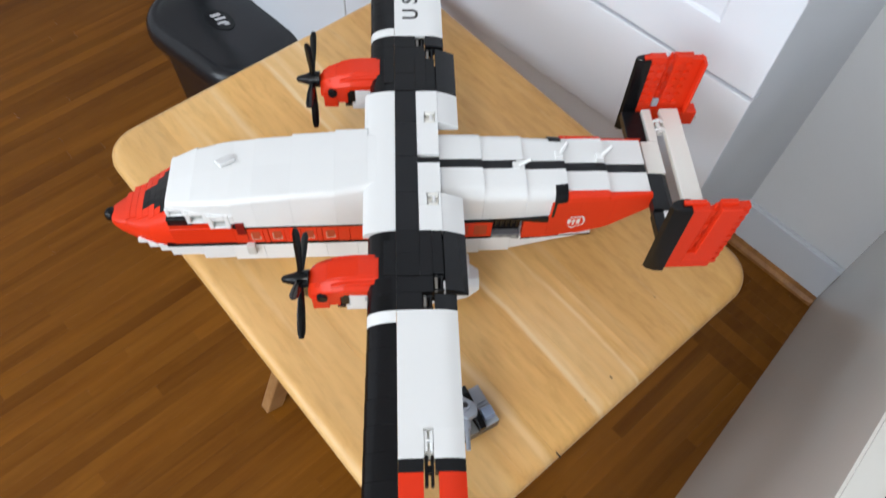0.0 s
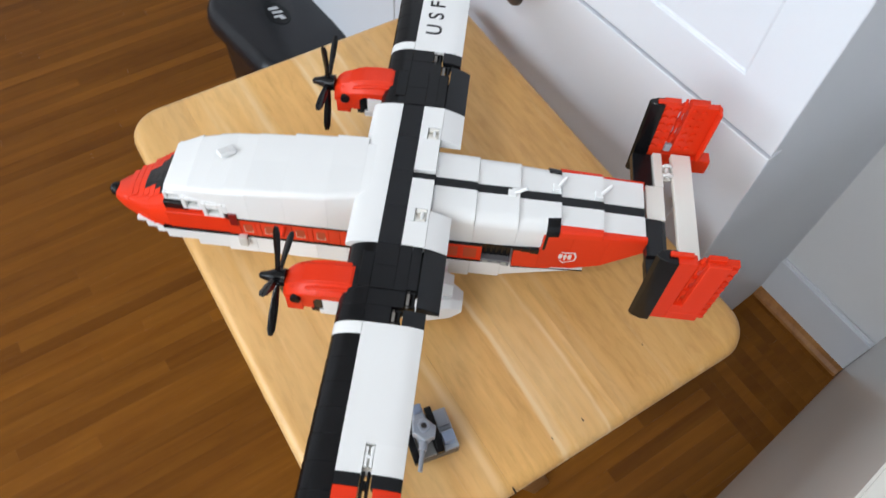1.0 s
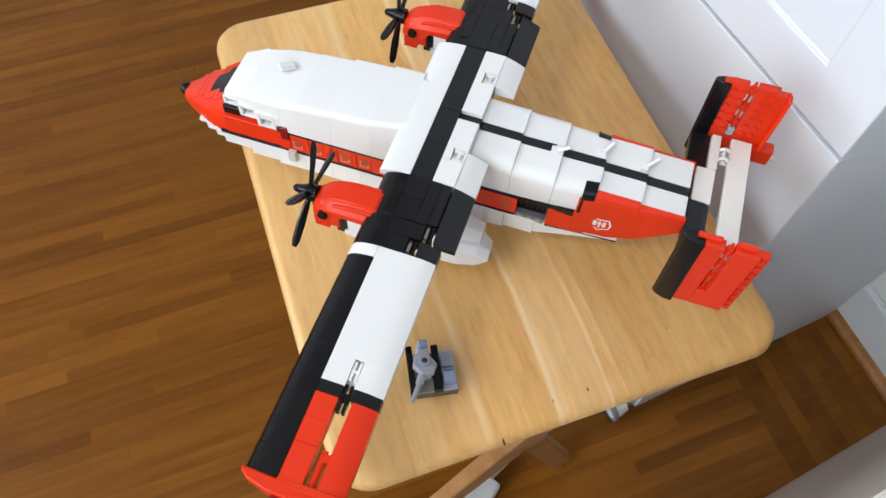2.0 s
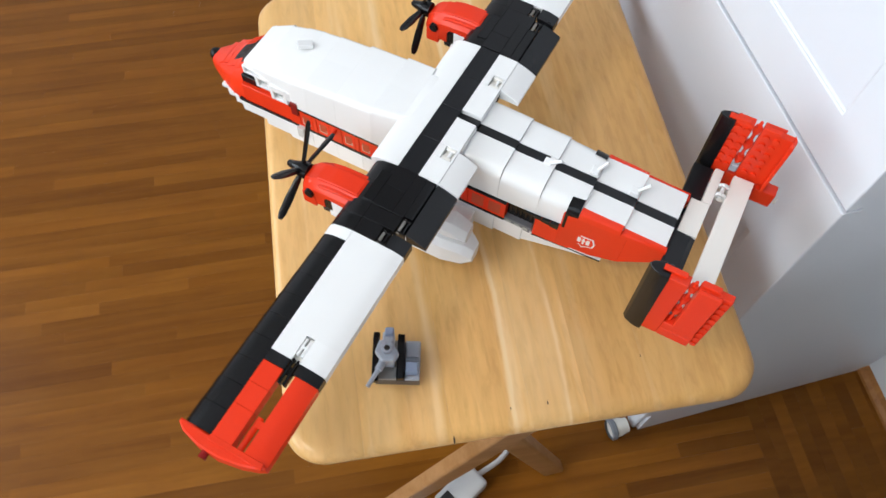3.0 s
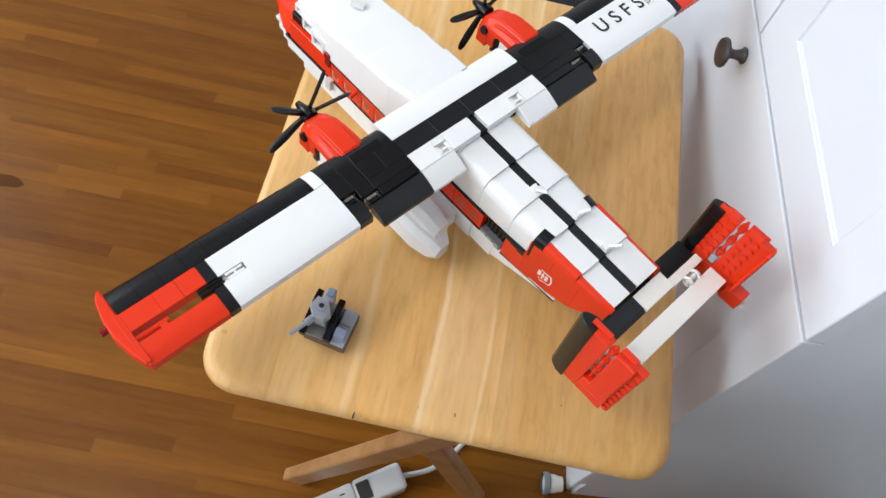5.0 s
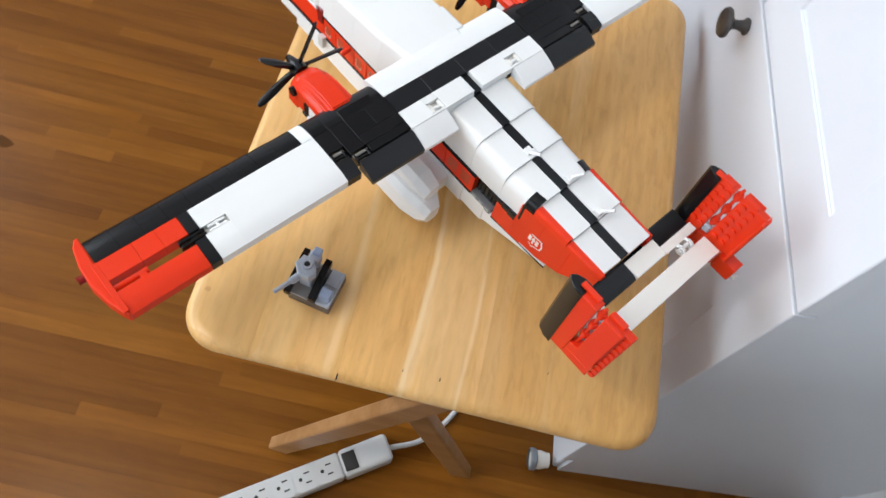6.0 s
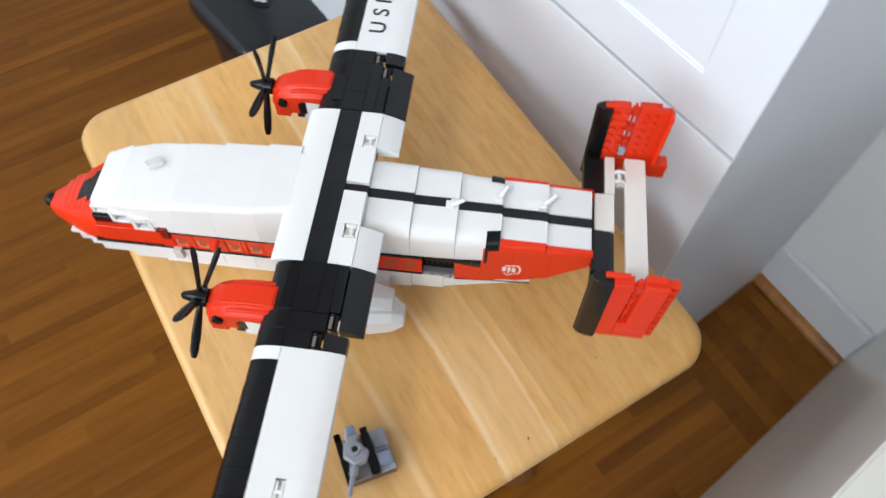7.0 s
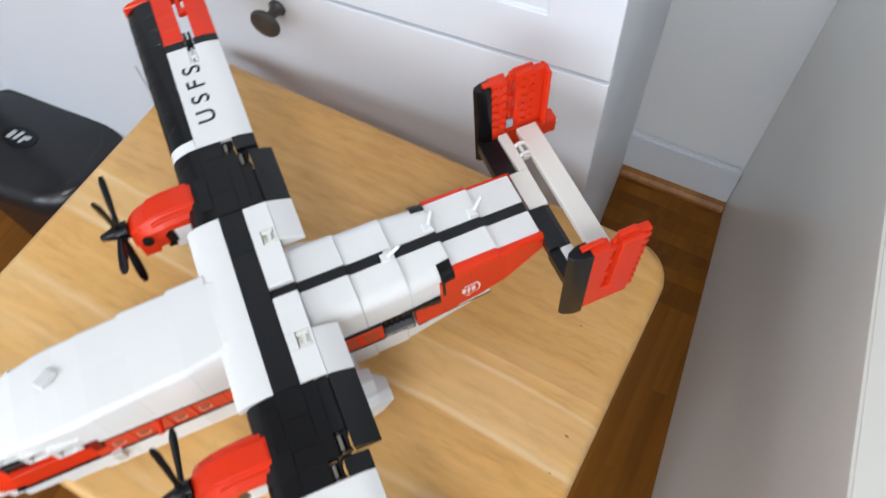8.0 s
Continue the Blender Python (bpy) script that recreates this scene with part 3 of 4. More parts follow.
# thin black line and the red band
for s in (1, -1):
    pick(bx(-7, 24.0, s * 3.2, s * 4.03, 6.22, 6.52, 0.02), "line_plate", BLACK, core)
    for a, b in ((-7, -3), (-3, 1), (1, 6.6), (6.6, 7.7), (9.2, 9.7), (11.2, 12.7), (14.2, 14.7), (16.2, 17.4)):
        pick(bx(a, b - 0.02, s * 3.1, s * 4.0, 6.54, 9.0), "red_brick", RED, core)
    for a in (7.7, 9.7, 12.7, 14.7):
        win = pick(bx(a, a + 1.48, s * 3.1, s * 3.96, 6.54, 9.0), "window_brick", RED, core)
        pick(bx(a + 0.30, a + 1.12, s * 3.90, s * 3.98, 7.15, 8.4, 0.02), "pane", WINDOW_RED, win)
        for q in ((0.28, 0.35, 7.1, 7.6), (1.07, 1.14, 7.1, 8.1), (0.35, 1.07, 7.1, 7.19)):
            pick(bx(a + q[0], a + q[1], s * 3.92, s * 4.01, q[2], q[3], 0.01), "window_frame", FRAME_TINT, win)
    for a in (-6.5, -4.7):
        pick(bx(a, a + 1.25, s * 3.95, s * 4.02, 6.95, 8.6, 0.01), "pane", WINDOW_RED, core)
    pick(bx(-7, 17.3, s * 3.2, s * 4.02, 9.02, 9.3, 0.02), "line_plate", BLACK, core)
    pick(rod((11.9 * S, s * 3.9 * S, 8.6 * S), (11.9 * S, s * 5.0 * S, 8.4 * S), 0.26 * S), "pin", RED, core)
    pick(bx(15.7, 16.5, s * 3.6, s * 4.5, 5.2, 6.6), "light_brick", CLEAR, core, "small milky clear brick")
    pick(bx(16.2, 17.0, s * 3.6, s * 4.15, 8.2, 10.0), "dark_brick", DARK_RED, core, "dark red brick")


def roof_slice(u0, u1, w, h, s, low, r=1.3, centre=0.0, back=None, foot=None):
    """One roof brick of one side with a rounded shoulder; back gives (w, half width) at the rear end."""
    def ring(w, h):
        pts = [(s * centre, w), (s * (h - r), w)]
        pts += [(s * (h - r + r * math.sin(radians(a))), w - r + r * math.cos(radians(a))) for a in (18, 36, 54, 72, 90)]
        return pts + [(s * (foot or h), low), (s * centre, low)]
    return sp(ring(w, h), "x", u1, u0, 0.012, ring(*(back or (w, h))))


# forward roof: flat top, a tight crease and a steep side that leans out a little
for s in (1, -1):
    r = 0.6 if s > 0 else 0.45
    pick(roof_slice(2.12, 4.6, 14.0, 3.1, s, 9.3, r, back=(14.22, 3.0), foot=4.0), "roof_brick", WHITE, core, soft=30)
    for u0, u1, h, hb, w0, w1 in ((4.6, 7.6, 3.72, 3.2, 13.90, 13.98), (7.6, 11.6, 3.80, 3.72, 13.65, 13.85), (11.6, 15.0, 3.85, 3.80, 13.35, 13.60), (15.0, 17.0, 3.85, 3.85, 13.08, 13.30)):
        if s < 0:
            h, hb = {4.6: (3.85, 3.85), 7.6: (3.65, 3.65), 11.6: (3.45, 3.45), 15.0: (3.4, 3.4)}[u0]
        pick(roof_slice(u0, u1 - 0.006, w0, h, s, 9.3, r, back=(w1, hb), foot=4.0), "roof_brick", WHITE, core, soft=30)
    for u0, u1, h, hb, w0, w1 in ((17.0, 18.8, 3.68, 3.82, 12.78, 13.02), (18.8, 20.6, 3.42, 3.66, 12.42, 12.72)):
        pick(roof_slice(u0, u1 - 0.006, w0, h - 0.3 * (s < 0), s, 11.0, 0.5, back=(w1, hb - 0.3 * (s < 0))), "roof_brick", WHITE, core, soft=30)
    pick(roof_slice(20.6, 23.1, 11.45, 2.75, s, 10.9, 0.4, back=(12.3, 3.35)), "roof_brick", WHITE, core, soft=30)
    # cockpit side frames with square openings, stepping in towards the nose
    for a, n, v, w0, w1 in ((17.42, 1.98, 3.95, 9.05, 11.05), (19.42, 1.98, 3.60, 9.45, 11.10), (21.42, 1.80, 3.10, 10.0, 11.05)):
        hole = (a + 0.5 * n - 0.56, a + 0.5 * n + 0.56, w0 + 0.30, w0 + (1.25 if a < 21 else 0.80))
        for p in (bx(a, hole[0], s * 2.3, s * v, w0, w1), bx(hole[1], a + n - 0.02, s * 2.3, s * v, w0, w1), bx(hole[0] + 0.005, hole[1] - 0.005, s * 2.3, s * v, w0, hole[2]), bx(hole[0] + 0.005, hole[1] - 0.005, s * 2.3, s * v, hole[3], w1)):
            pick(p, "frame_brick", WHITE, core)
        pick(bx(hole[0] - 0.1, hole[1] + 0.1, s * 2.2, s * (v - 0.42), hole[2] - 0.1, hole[3] + 0.1), "pane", CLEAR_GREY, core, "smoky window pane")
    pick(bx(16.98, 17.40, s * 2.3, s * 3.97, 9.8, 11.02), "frame_brick", WHITE, core)
    pick(bx(21.1, 23.3, s * 2.3, s * 3.45, 8.9, 9.98), "side_window", BLACK, core)
    pick(bx(17.4, 23.2, s * 2.9, s * 3.90, 6.54, 9.02), "red_brick", RED, core)


# sloping windscreen and red nose: rows of plates stepping in, smooth cheeks at the sides
def along(pts, x):
    for (a, p), (b, q) in zip(pts, pts[1:]):
        if a <= x <= b:
            return p + (q - p) * (x - a) / (b - a)
    return pts[-1][1]


RIDGE = [(20, 11.6), (22.6, 11.2), (26, 8.6), (27.4, 7.9), (28.7, 7.25), (29.7, 6.75), (30.4, 6.7)]
PLAN = [(20, 3.3), (23.0, 3.35), (24.8, 3.1), (26.2, 2.7), (27.5, 2.2), (28.8, 1.65), (29.5, 1.15), (29.8, 0.9), (30.4, 0.8)]
GLASS = [(20, 2.5), (24.0, 2.2), (24.2, 1.7), (24.9, 1.6), (25.0, 1.1), (25.9, 1.1), (26.0, 0.0), (31, 0.0)]
EDGE = [(22, 2.7), (23.2, 2.45), (24.4, 2.2), (26.0, 1.9), (27.2, 1.6), (28.4, 1.2)]


def crown(u, v):
    return max(6.9, along(RIDGE, u) - (0.13 if v > 0 else 0.05) * v * v)


uu = 22.0
while uu < 28.2:
    end, m = uu + 0.7, uu + 0.35
    wide, dark = round(along(EDGE, m) / 0.36) * 0.36, round(along(GLASS, m) / 0.54) * 0.54
    far = -round((along(PLAN, m) - 0.35) / 0.54) * 0.54
    runs = [(far, -dark, RED), (-dark, dark, BLACK), (dark, wide, RED)] if dark > 0.1 else [(far, wide, RED)]
    for a, b, mat in runs:
        if b - a < 0.05:
            continue
        vs = [a + (b - a) * k / 4 for k in range(5)]
        rows = [[(v, crown(x, v)) for v in vs] + [(b, 6.0), (a, 6.0)] for x in (uu, end - 0.006)]
        pick(sp(rows[0], "x", uu, end - 0.006, 0.012 if mat is BLACK else 0.04, rows[1]), "windscreen_plate" if mat is BLACK else "nose_plate", mat, core)
    uu += 0.7
CHEEK = [(23.22, 2.40, 3.78), (24.4, 2.12, 3.66), (25.4, 1.95, 3.40), (26.4, 1.75, 2.98), (27.4, 1.45, 2.42), (28.4, 1.10, 1.82)]
for run in (CHEEK[:3], CHEEK[2:]):
    bm = bmesh.new()
    loops = []
    for x, vi, vo in run:
        top, low = crown(x, vi) - 0.12, along([(23, 6.55), (25.5, 6.3), (28.4, 5.9)], x)
        ring = [(vi - 0.6, 5.2), (vi - 0.6, top)] + [(vi + (vo - vi) * math.sin(radians(a)), low + (top - low) * math.cos(radians(a))) for a in (0, 22, 42, 60, 76, 90)] + [(vo, low - 0.35), (vo - 0.4, 5.2)]
        loops.append([bm.verts.new(((x + (0.006 if x == run[0][0] else 0)) * S, p * S, q * S)) for p, q in ring])
    k = len(loops[0])
    for p, q in zip(loops, loops[1:]):
        for i in range(k):
            bm.faces.new((p[i], p[(i + 1) % k], q[(i + 1) % k], q[i]))
    bm.faces.new(loops[0]), bm.faces.new(loops[-1][::-1])
    bmesh.ops.recalc_face_normals(bm, faces=bm.faces)
    pick(bm, "nose_cheek", RED, core, "smooth rounded red nose brick", 40)
# rounded nose cone
CHIN = [(25, 4.5), (26.5, 4.5), (27.9, 4.75), (29.0, 5.15), (29.8, 5.6), (30.4, 5.9)]
for lengths in ((28.0, 28.4, 28.8, 29.2, 29.5, 29.7),):
    bm = bmesh.new()
    loops = []
    for x in lengths:
        h, hi, lo = along(PLAN, x) + 0.05, along(RIDGE, x) - 0.05, along(CHIN, x)
        mid_ = lo + 0.45 * (hi - lo)
        ring = []
        for k in range(24):
            a = 6.28319 * k / 24
            y, z = math.cos(a), math.sin(a)
            y, z = math.copysign(abs(y) ** 0.75, y), math.copysign(abs(z) ** 0.75, z)
            ring.append(bm.verts.new(((x - (0.01 if x == lengths[-1] else 0)) * S, h * y * S, (mid_ + z * ((hi - mid_) if z > 0 else (mid_ - lo))) * S)))
        loops.append(ring)
    for p, q in zip(loops, loops[1:]):
        for k in range(24):
            bm.faces.new((p[k], p[(k + 1) % 24], q[(k + 1) % 24], q[k]))
    bm.faces.new(loops[0]), bm.faces.new(loops[-1][::-1])
    pick(bm, "nose_cone", RED, core, "smooth rounded red nose brick", 40)
smooth(part("nose_ball", turned([(0, -0.2 * S), (0.62 * S, 0), (0.72 * S, 0.3 * S), (0.62 * S, 0.7 * S), (0.35 * S, 0.95 * S), (0, 1.02 * S)], Matrix.Translation((29.6 * S, 0.0 * S, 6.2 * S)) @ Euler((0, radians(90), 0)).to_matrix().to_4x4(), 18), BLACK, plane, "round black nose knob"), 60)
# small tilted aerial on the roof
pick(bx(-0.75, 0.75, -0.55, 0.55, 0, 0.4), "aerial", WHITE, plane, "small tilted white plate").matrix_basis = Matrix.Translation((17.6 * S, -0.6 * S, 13.12 * S)) @ Euler((radians(16), radians(-9), radians(40))).to_matrix().to_4x4()

# aft roof: shingled white pieces, black stripe between
EDGES = [0.6, -1.95, -5.92, -9.88, -13.75, -17.75, -21.65]
for i, (a, b) in enumerate(zip(EDGES, EDGES[1:])):
    wa, wb = [(13.8, 13.8), (13.45, 13.35), (13.1, 13.1), (12.85, 12.85), (12.45, 12.4), (12.12, 12.0)][i]
    ha, hb = half(a) - 0.05, half(b) - 0.05
    mid = 0.22
    for s in (1, -1):
        if i < 4:
            pick(roof_slice(b, a - 0.02, wa, ha - 0.15, s, 9.3, 1.25, 0.5 + s * mid, (wb, hb - 0.15)), "roof_slope", WHITE, core, soft=30)
        else:
            pick(sp([(a - 0.02, wa), (b, wb), (b, 11.4), (a - 0.02, 11.4)], "y", mid + s * 0.51, -0.12 + s * 3.05, 0.02), "roof_tile", WHITE, core)
    end = b + 0.75 if i == 2 else b
    pick(sp([(a - 0.02, wa - 0.03), (end, wb - 0.04), (end, 11.6), (a - 0.02, 11.6)], "y", mid - 0.49, mid + 0.49), "stripe_tile", SLATE, core)
    if i == 2:
        pick(sp([(b + 0.74, wb - 0.03), (b, wb - 0.01), (b, 11.6), (b + 0.74, 11.6)], "y", mid - 0.49, mid + 0.49), "roof_tile", WHITE, core)
for a, b in (((-9.15, 0.45, 12.98), (-10.4, 0.40, 14.0)), ((-13.3, -0.85, 12.82), (-14.05, -1.65, 13.75)), ((-17.25, -0.65, 12.66), (-18.3, -1.25, 13.65))):
    lever = pick(bx(a[0] - 0.35, a[0] + 0.4, a[1] - 0.38, a[1] + 0.38, a[2] - 0.25, a[2] + 0.3), "lever_base", WHITE, plane, "white lever base")
    pick(rod([c * S for c in a], [c * S for c in b], 0.17 * S, 0.15 * S, 10), "lever", WHITE, lever)
# aft sides: doorway, red flanks rising to the tail
for s in (1, -1):
    door = pick(bx(-9.8, -7.0, s * 2.4, s * 3.3, 5.2, 10.0), "doorway", BLACK, core, "dark open doorway")
    for k in range(5):
        pick(bx(-9.6 + 0.52 * k, -9.35 + 0.52 * k, s * 3.2, s * 3.45, 6.9, 9.3, 0.02), "grille_bar", BLACK, door)
    pick(bx(-9.8, -7.02, s * 3.2, s * 3.95, 5.9, 6.75), "sill", SMOKE, core, "clear grey sill piece")
    for k in range(3):
        pick(bx(-9.55 + 0.9 * k, -9.0 + 0.9 * k, s * 3.3, s * 3.97, 6.0, 6.5, 0.03), "sill_block", CLEAR_GREY, core)
    for a, b in ((-10.0, -12.4), (-12.4, -15.2), (-15.2, -18.4), (-18.4, -21.9)):
        top = 9.3 if a > -12 else 11.55
        outline = [(a, max(keel(a), 6.0) if a > -17 else keel(a)), (a, top), (b, top), (b, max(keel(b), 6.0) if b > -17 else keel(b))]
        bm = bmesh.new()
        vs = []
        for off in (0.0, -0.7):
            vs.append([bm.verts.new((p * S, s * (half(p) + off) * S, q * S)) for p, q in outline])
        bm.faces.new(vs[0]), bm.faces.new(vs[1][::-1])
        for k in range(4):
            bm.faces.new((vs[0][k], vs[0][(k + 1) % 4], vs[1][(k + 1) % 4], vs[1][k]))
        bmesh.ops.recalc_face_normals(bm, faces=bm.faces)
        bmesh.ops.bevel(bm, geom=list(bm.edges), offset=0.03 * S, segments=1, affect="EDGES")
        pick(bm, "flank_panel", RED, core)
    for k in range(4):
        pick(bx(-9.75 - 0.85 * k, -8.92 - 0.85 * k, s * 3.0, s * (half(-10) + 0.03), 9.10 - 0.14 * k, 9.34, 0.02), "trim_plate", BLACK, core)
    for a, b in ((-10.0, -13.5), (-13.5, -17.0)):
        pick(sp([(a, s * (half(a) + 0.04)), (b, s * (half(b) + 0.04)), (b, s * (half(b) - 0.5)), (a, s * (half(a) - 0.5))], "z", 5.86, 6.06, 0.01), "line_plate", BLACK, core)
    pick(roof_slice(-13.72, -12.55, 12.88, half(-12.4) + 0.0, s, 9.35, 1.25, 2.6, (12.88, half(-13.6) + 0.0)), "black_slope", BLACK, core, soft=30)
    for a, b, w in ((-13.76, -17.7, 12.45), (-17.76, -21.8, 12.1)):
        pick(roof_slice(b, a, w, half(a) + 0.05, s, 11.5, 0.3, 2.95 if s > 0 else 3.19, (w - 0.05, half(b) + 0.02)), "red_slope", RED, core, soft=30)
# shield badge
    y = (half(-14.9) + 0.02) * s
    shield = [(-14.9 + (p + 14.9) * 0.90, 8.2 + (q - 8.2) * 0.98) for p, q in [(-16.0, 7.7), (-15.2, 7.4), (-14.9, 7.1), (-14.6, 7.4), (-13.8, 7.7), (-13.65, 8.4), (-13.95, 9.2), (-14.9, 9.05), (-15.85, 9.2), (-16.15, 8.4)]]
    badge = pick(sp(shield, "y", y, y + 0.03 * s, 0), "shield_badge", STICKER, core, "white outlined shield sticker")
    inner = [(-14.9 + (p + 14.9) * 0.86, 8.2 + (q - 8.2) * 0.82) for p, q in shield]
    pick(sp(inner, "y", y + 0.03 * s, y + 0.045 * s, 0), "shield_field", RED, badge)
    for p, q in ((-15.5, -15.17), (-14.63, -14.3)):
        pick(bx(p, q, y + 0.045 * s, y + 0.06 * s, 7.95, 8.75, 0), "shield_mark", STICKER, badge)
    pick(sp([(-15.0, 7.75), (-14.8, 7.75), (-14.82, 8.25), (-14.66, 8.3), (-14.9, 8.85), (-15.14, 8.3), (-14.98, 8.25)], "y", y + 0.045 * s, y + 0.06 * s, 0), "shield_mark", STICKER, badge)


# ---- wing ----
def wing_strip(v0, v1, material, u_from, u_to, name, parent, label="", bev=0.03):
    """A run of wing skin between two chord stations."""
    def top(u):
        if u > 2.0:
            k = min(1.0, (u - 2.0) / (max(u_from, 2.6) + 0.02 - 2.0))
            return 14.25 - (0.85 if u_from > 4.9 else 1.35) * (1 - math.sqrt(max(0.0, 1 - k * k)))
        if u < 0.0:
            return 14.25 - 0.012 * u ** 2 - (0.17 * max(0.0, -1.6 - u) ** 1.6)
        return 14.25
    n = 10
    us = [u_from + (u_to - u_from) * k / n for k in range(n + 1)]
    outline = [(x, top(x)) for x in us]
    lo = [(us[-1], min(13.0, top(us[-1]) - 0.35)), (us[0], min(13.0, top(us[0]) - 0.35))]
    return pick(sp(outline + lo, "y", v0, v1, bev), name, material, parent, label, 30)


wing = pick(bx(0.15, 1.9, -15.4, 15.4, 12.9, 13.8, 0.05), "wing", SLATE, plane)
for s in (1, -1):
    pick(bx(0.3, 1.9, s * 15.41, s * 35.0, 12.9, 13.25, 0.05), "outer_spar", RED, wing)
# centre section
wing_strip(-7.98, 7.98, WHITE, 4.95, 2.10, "leading_slope", wing)
for a, b in ((-8, -4), (-4, 0), (0, 4), (4, 8)):
    pick(bx(0.09, 2.08, a + 0.01, b - 0.01, 13.25, 14.27, 0.03), "spar_tile", SLATE, wing)
for s in (1, -1):
    for q in ((-1.93, 0.07, 0.22 + s * 0.50, 4.0), (-1.93, 0.07, 5.4, 7.98), (-0.65, 0.07, 4.01, 5.39), (-1.93, -1.72, 4.01, 5.39)):
        pick(bx(q[0], q[1], 0.22 + s * 0.50 if q[3] == 4.0 else s * q[2], s * q[3], 13.45, 14.25, 0.02), "wing_tile", WHITE, wing)
    pick(bx(-1.71, -0.66, s * 4.01, s * 5.39, 13.15, 13.80, 0.03), "hinge_socket", TAN_WHITE, wing)
    for q in (4.02, 5.05):
        pick(bx(-1.66, -0.75, s * q, s * (q + 0.33), 13.80, 14.20, 0.04), "hinge_finger", TAN_WHITE, wing)
    pick(rod((-1.3 * S, s * 4.1 * S, 14.0 * S), (-1.3 * S, s * 5.3 * S, 14.0 * S), 0.16 * S), "hinge_pin", WHITE, wing)
    wing_strip(s * 4.1, s * 7.98, WHITE, -1.95, -3.9, "flap", wing)
    # dark engine bay section
    for a, b in ((8.02, 10.2), (10.2, 12.4), (12.4, 14.0), (14.0, 15.5)):
        wing_strip(s * (a + 0.003), s * (b - 0.003), BLACK, 4.50, 2.10, "leading_slope", wing, bev=0.02)
    for u0, u1, a, b, w in ((0.12, 2.08, 8.02, 10.2, 14.35), (0.12, 2.08, 10.22, 12.4, 14.35), (-0.95, 0.1, 8.02, 12.4, 14.31), (-0.95, 2.08, 12.42, 13.9, 14.23), (0.0, 2.08, 13.92, 15.5, 14.23)):
        pick(bx(u0, u1, s * a, s * b, 13.35, w, 0.015), "bay_tile", BLACK, wing)
    pick(bx(2.10, 3.1, s * 9.0, s * 12.3, 14.05, 14.31, 0.03), "bay_plate", BLACK, wing)
    # dark plates added below so that the slots above them look dark
    pick(bx(-2.1, 0.1, s * 8.1, s * 12.2, 12.85, 13.3, 0.02), "bay_floor", BLACK, wing)
    pick(bx(-1.95, 0.1, s * 0.1, s * 8.0, 12.85, 13.2, 0.02), "bay_floor", SLATE, wing)
    wing_strip(s * 8.02, s * 12.2, BLACK, -0.98, -1.80, "bay_slope", wing)
    wing_strip(s * 8.02, s * 13.7, SLATE, -1.97, -3.9, "flap", wing)
    wing_strip(s * 14.1, s * 15.5, SLATE, -1.02, -2.85, "bay_slope", wing)
    for a, b, uu in ((12.3, 13.75, -1.42), (14.1, 15.35, -0.45)):
        for q in (0.22, -0.22):
            pick(rod(((uu + q) * S, s * a * S, 13.9 * S), ((uu + q) * S, s * b * S, 13.9 * S), 0.15 * S), "hinge_pin", HINGE_GREY if q > 0 else BLACK, wing)
        # black plate added under the hinge to darken part of the open gap
        pick(bx(uu - 0.15, uu + 0.75, s * (a - 0.15), s * (b + 0.15), 12.55, 12.80, 0.02), "hinge_floor", BLACK, wing)
        for q in (a + 0.02, b - 0.2):
            pick(bx(uu - 0.45, uu + 0.45, s * q, s * (q + 0.18), 13.15, 14.07, 0.05), "hinge_arm", BLACK, wing)
    # white rib, then the outer panel
    wing_strip(s * 15.52, s * 16.6, WHITE, 4.50, 2.10, "rib_slope", wing)
    for k in range(9):
        wing_strip(s * (16.623 + 2.042 * k), s * (18.659 + 2.042 * k), BLACK, 4.50 + 0.035 * k, 2.08, "leading_slope", wing, bev=0.02)
    wing_strip(s * 15.52, s * 25.2, WHITE, 2.06, -2.85, "wing_panel", wing, bev=0)
    wing_strip(s * 25.2, s * 27.4, WHITE, 2.06, 0.18, "wing_panel", wing, bev=0)
    wing_strip(s * 25.2, s * 27.4, WHITE, -0.55, -2.85, "wing_panel", wing, bev=0)
    # sunk hinge: white fingers in the slot, a black clip across to the aileron
    pick(bx(-0.54, 0.17, s * 25.2, s * 27.4, 13.3, 13.75, 0.01), "hinge_socket", TAN_WHITE, wing)
    for a, b in ((-0.50, -0.27), (-0.10, 0.14)):
        pick(bx(a, b, s * 25.35, s * 26.9, 13.76, 14.20, 0.05), "hinge_finger", WHITE, wing)
    pick(rod((-0.5 * S, s * 26.1 * S, 14.05 * S), (0.15 * S, s * 26.1 * S, 14.05 * S), 0.16 * S), "hinge_pin", WHITE, wing)
    wing_strip(s * 27.42, s * 28.35, SLATE, 2.06, 0.22, "rib_tile", wing)
    wing_strip(s * 27.42, s * 28.35, SLATE, -0.62, -2.85, "rib_tile", wing)
    for a, b in ((-0.52, -0.28), (-0.10, 0.16)):
        pick(bx(a, b, s * 27.2, s * 29.4, 13.5, 14.22, 0.06), "hinge_clip", BLACK, wing)
    pick(bx(-0.29, -0.09, s * 27.9, s * 28.5, 13.5, 14.1, 0.02), "hinge_clip", BLACK, wing)
    for a, b in ((28.37, 30.3), (30.3, 32.2), (32.2, 35.0)):
        pick(bx(0.25, 2.06, s * (a + 0.01), s * (b - 0.01), 13.25, 14.25, 0.03), "red_tile", RED, wing)
    wing_strip(s * 28.37, s * 35.0, RED, -0.85, -2.85, "aileron", wing)
    pick(rod((-0.3 * S, s * 32.2 * S, 13.75 * S), (-0.3 * S, s * 34.9 * S, 13.75 * S), 0.26 * S), "hinge_pin", RED, wing)
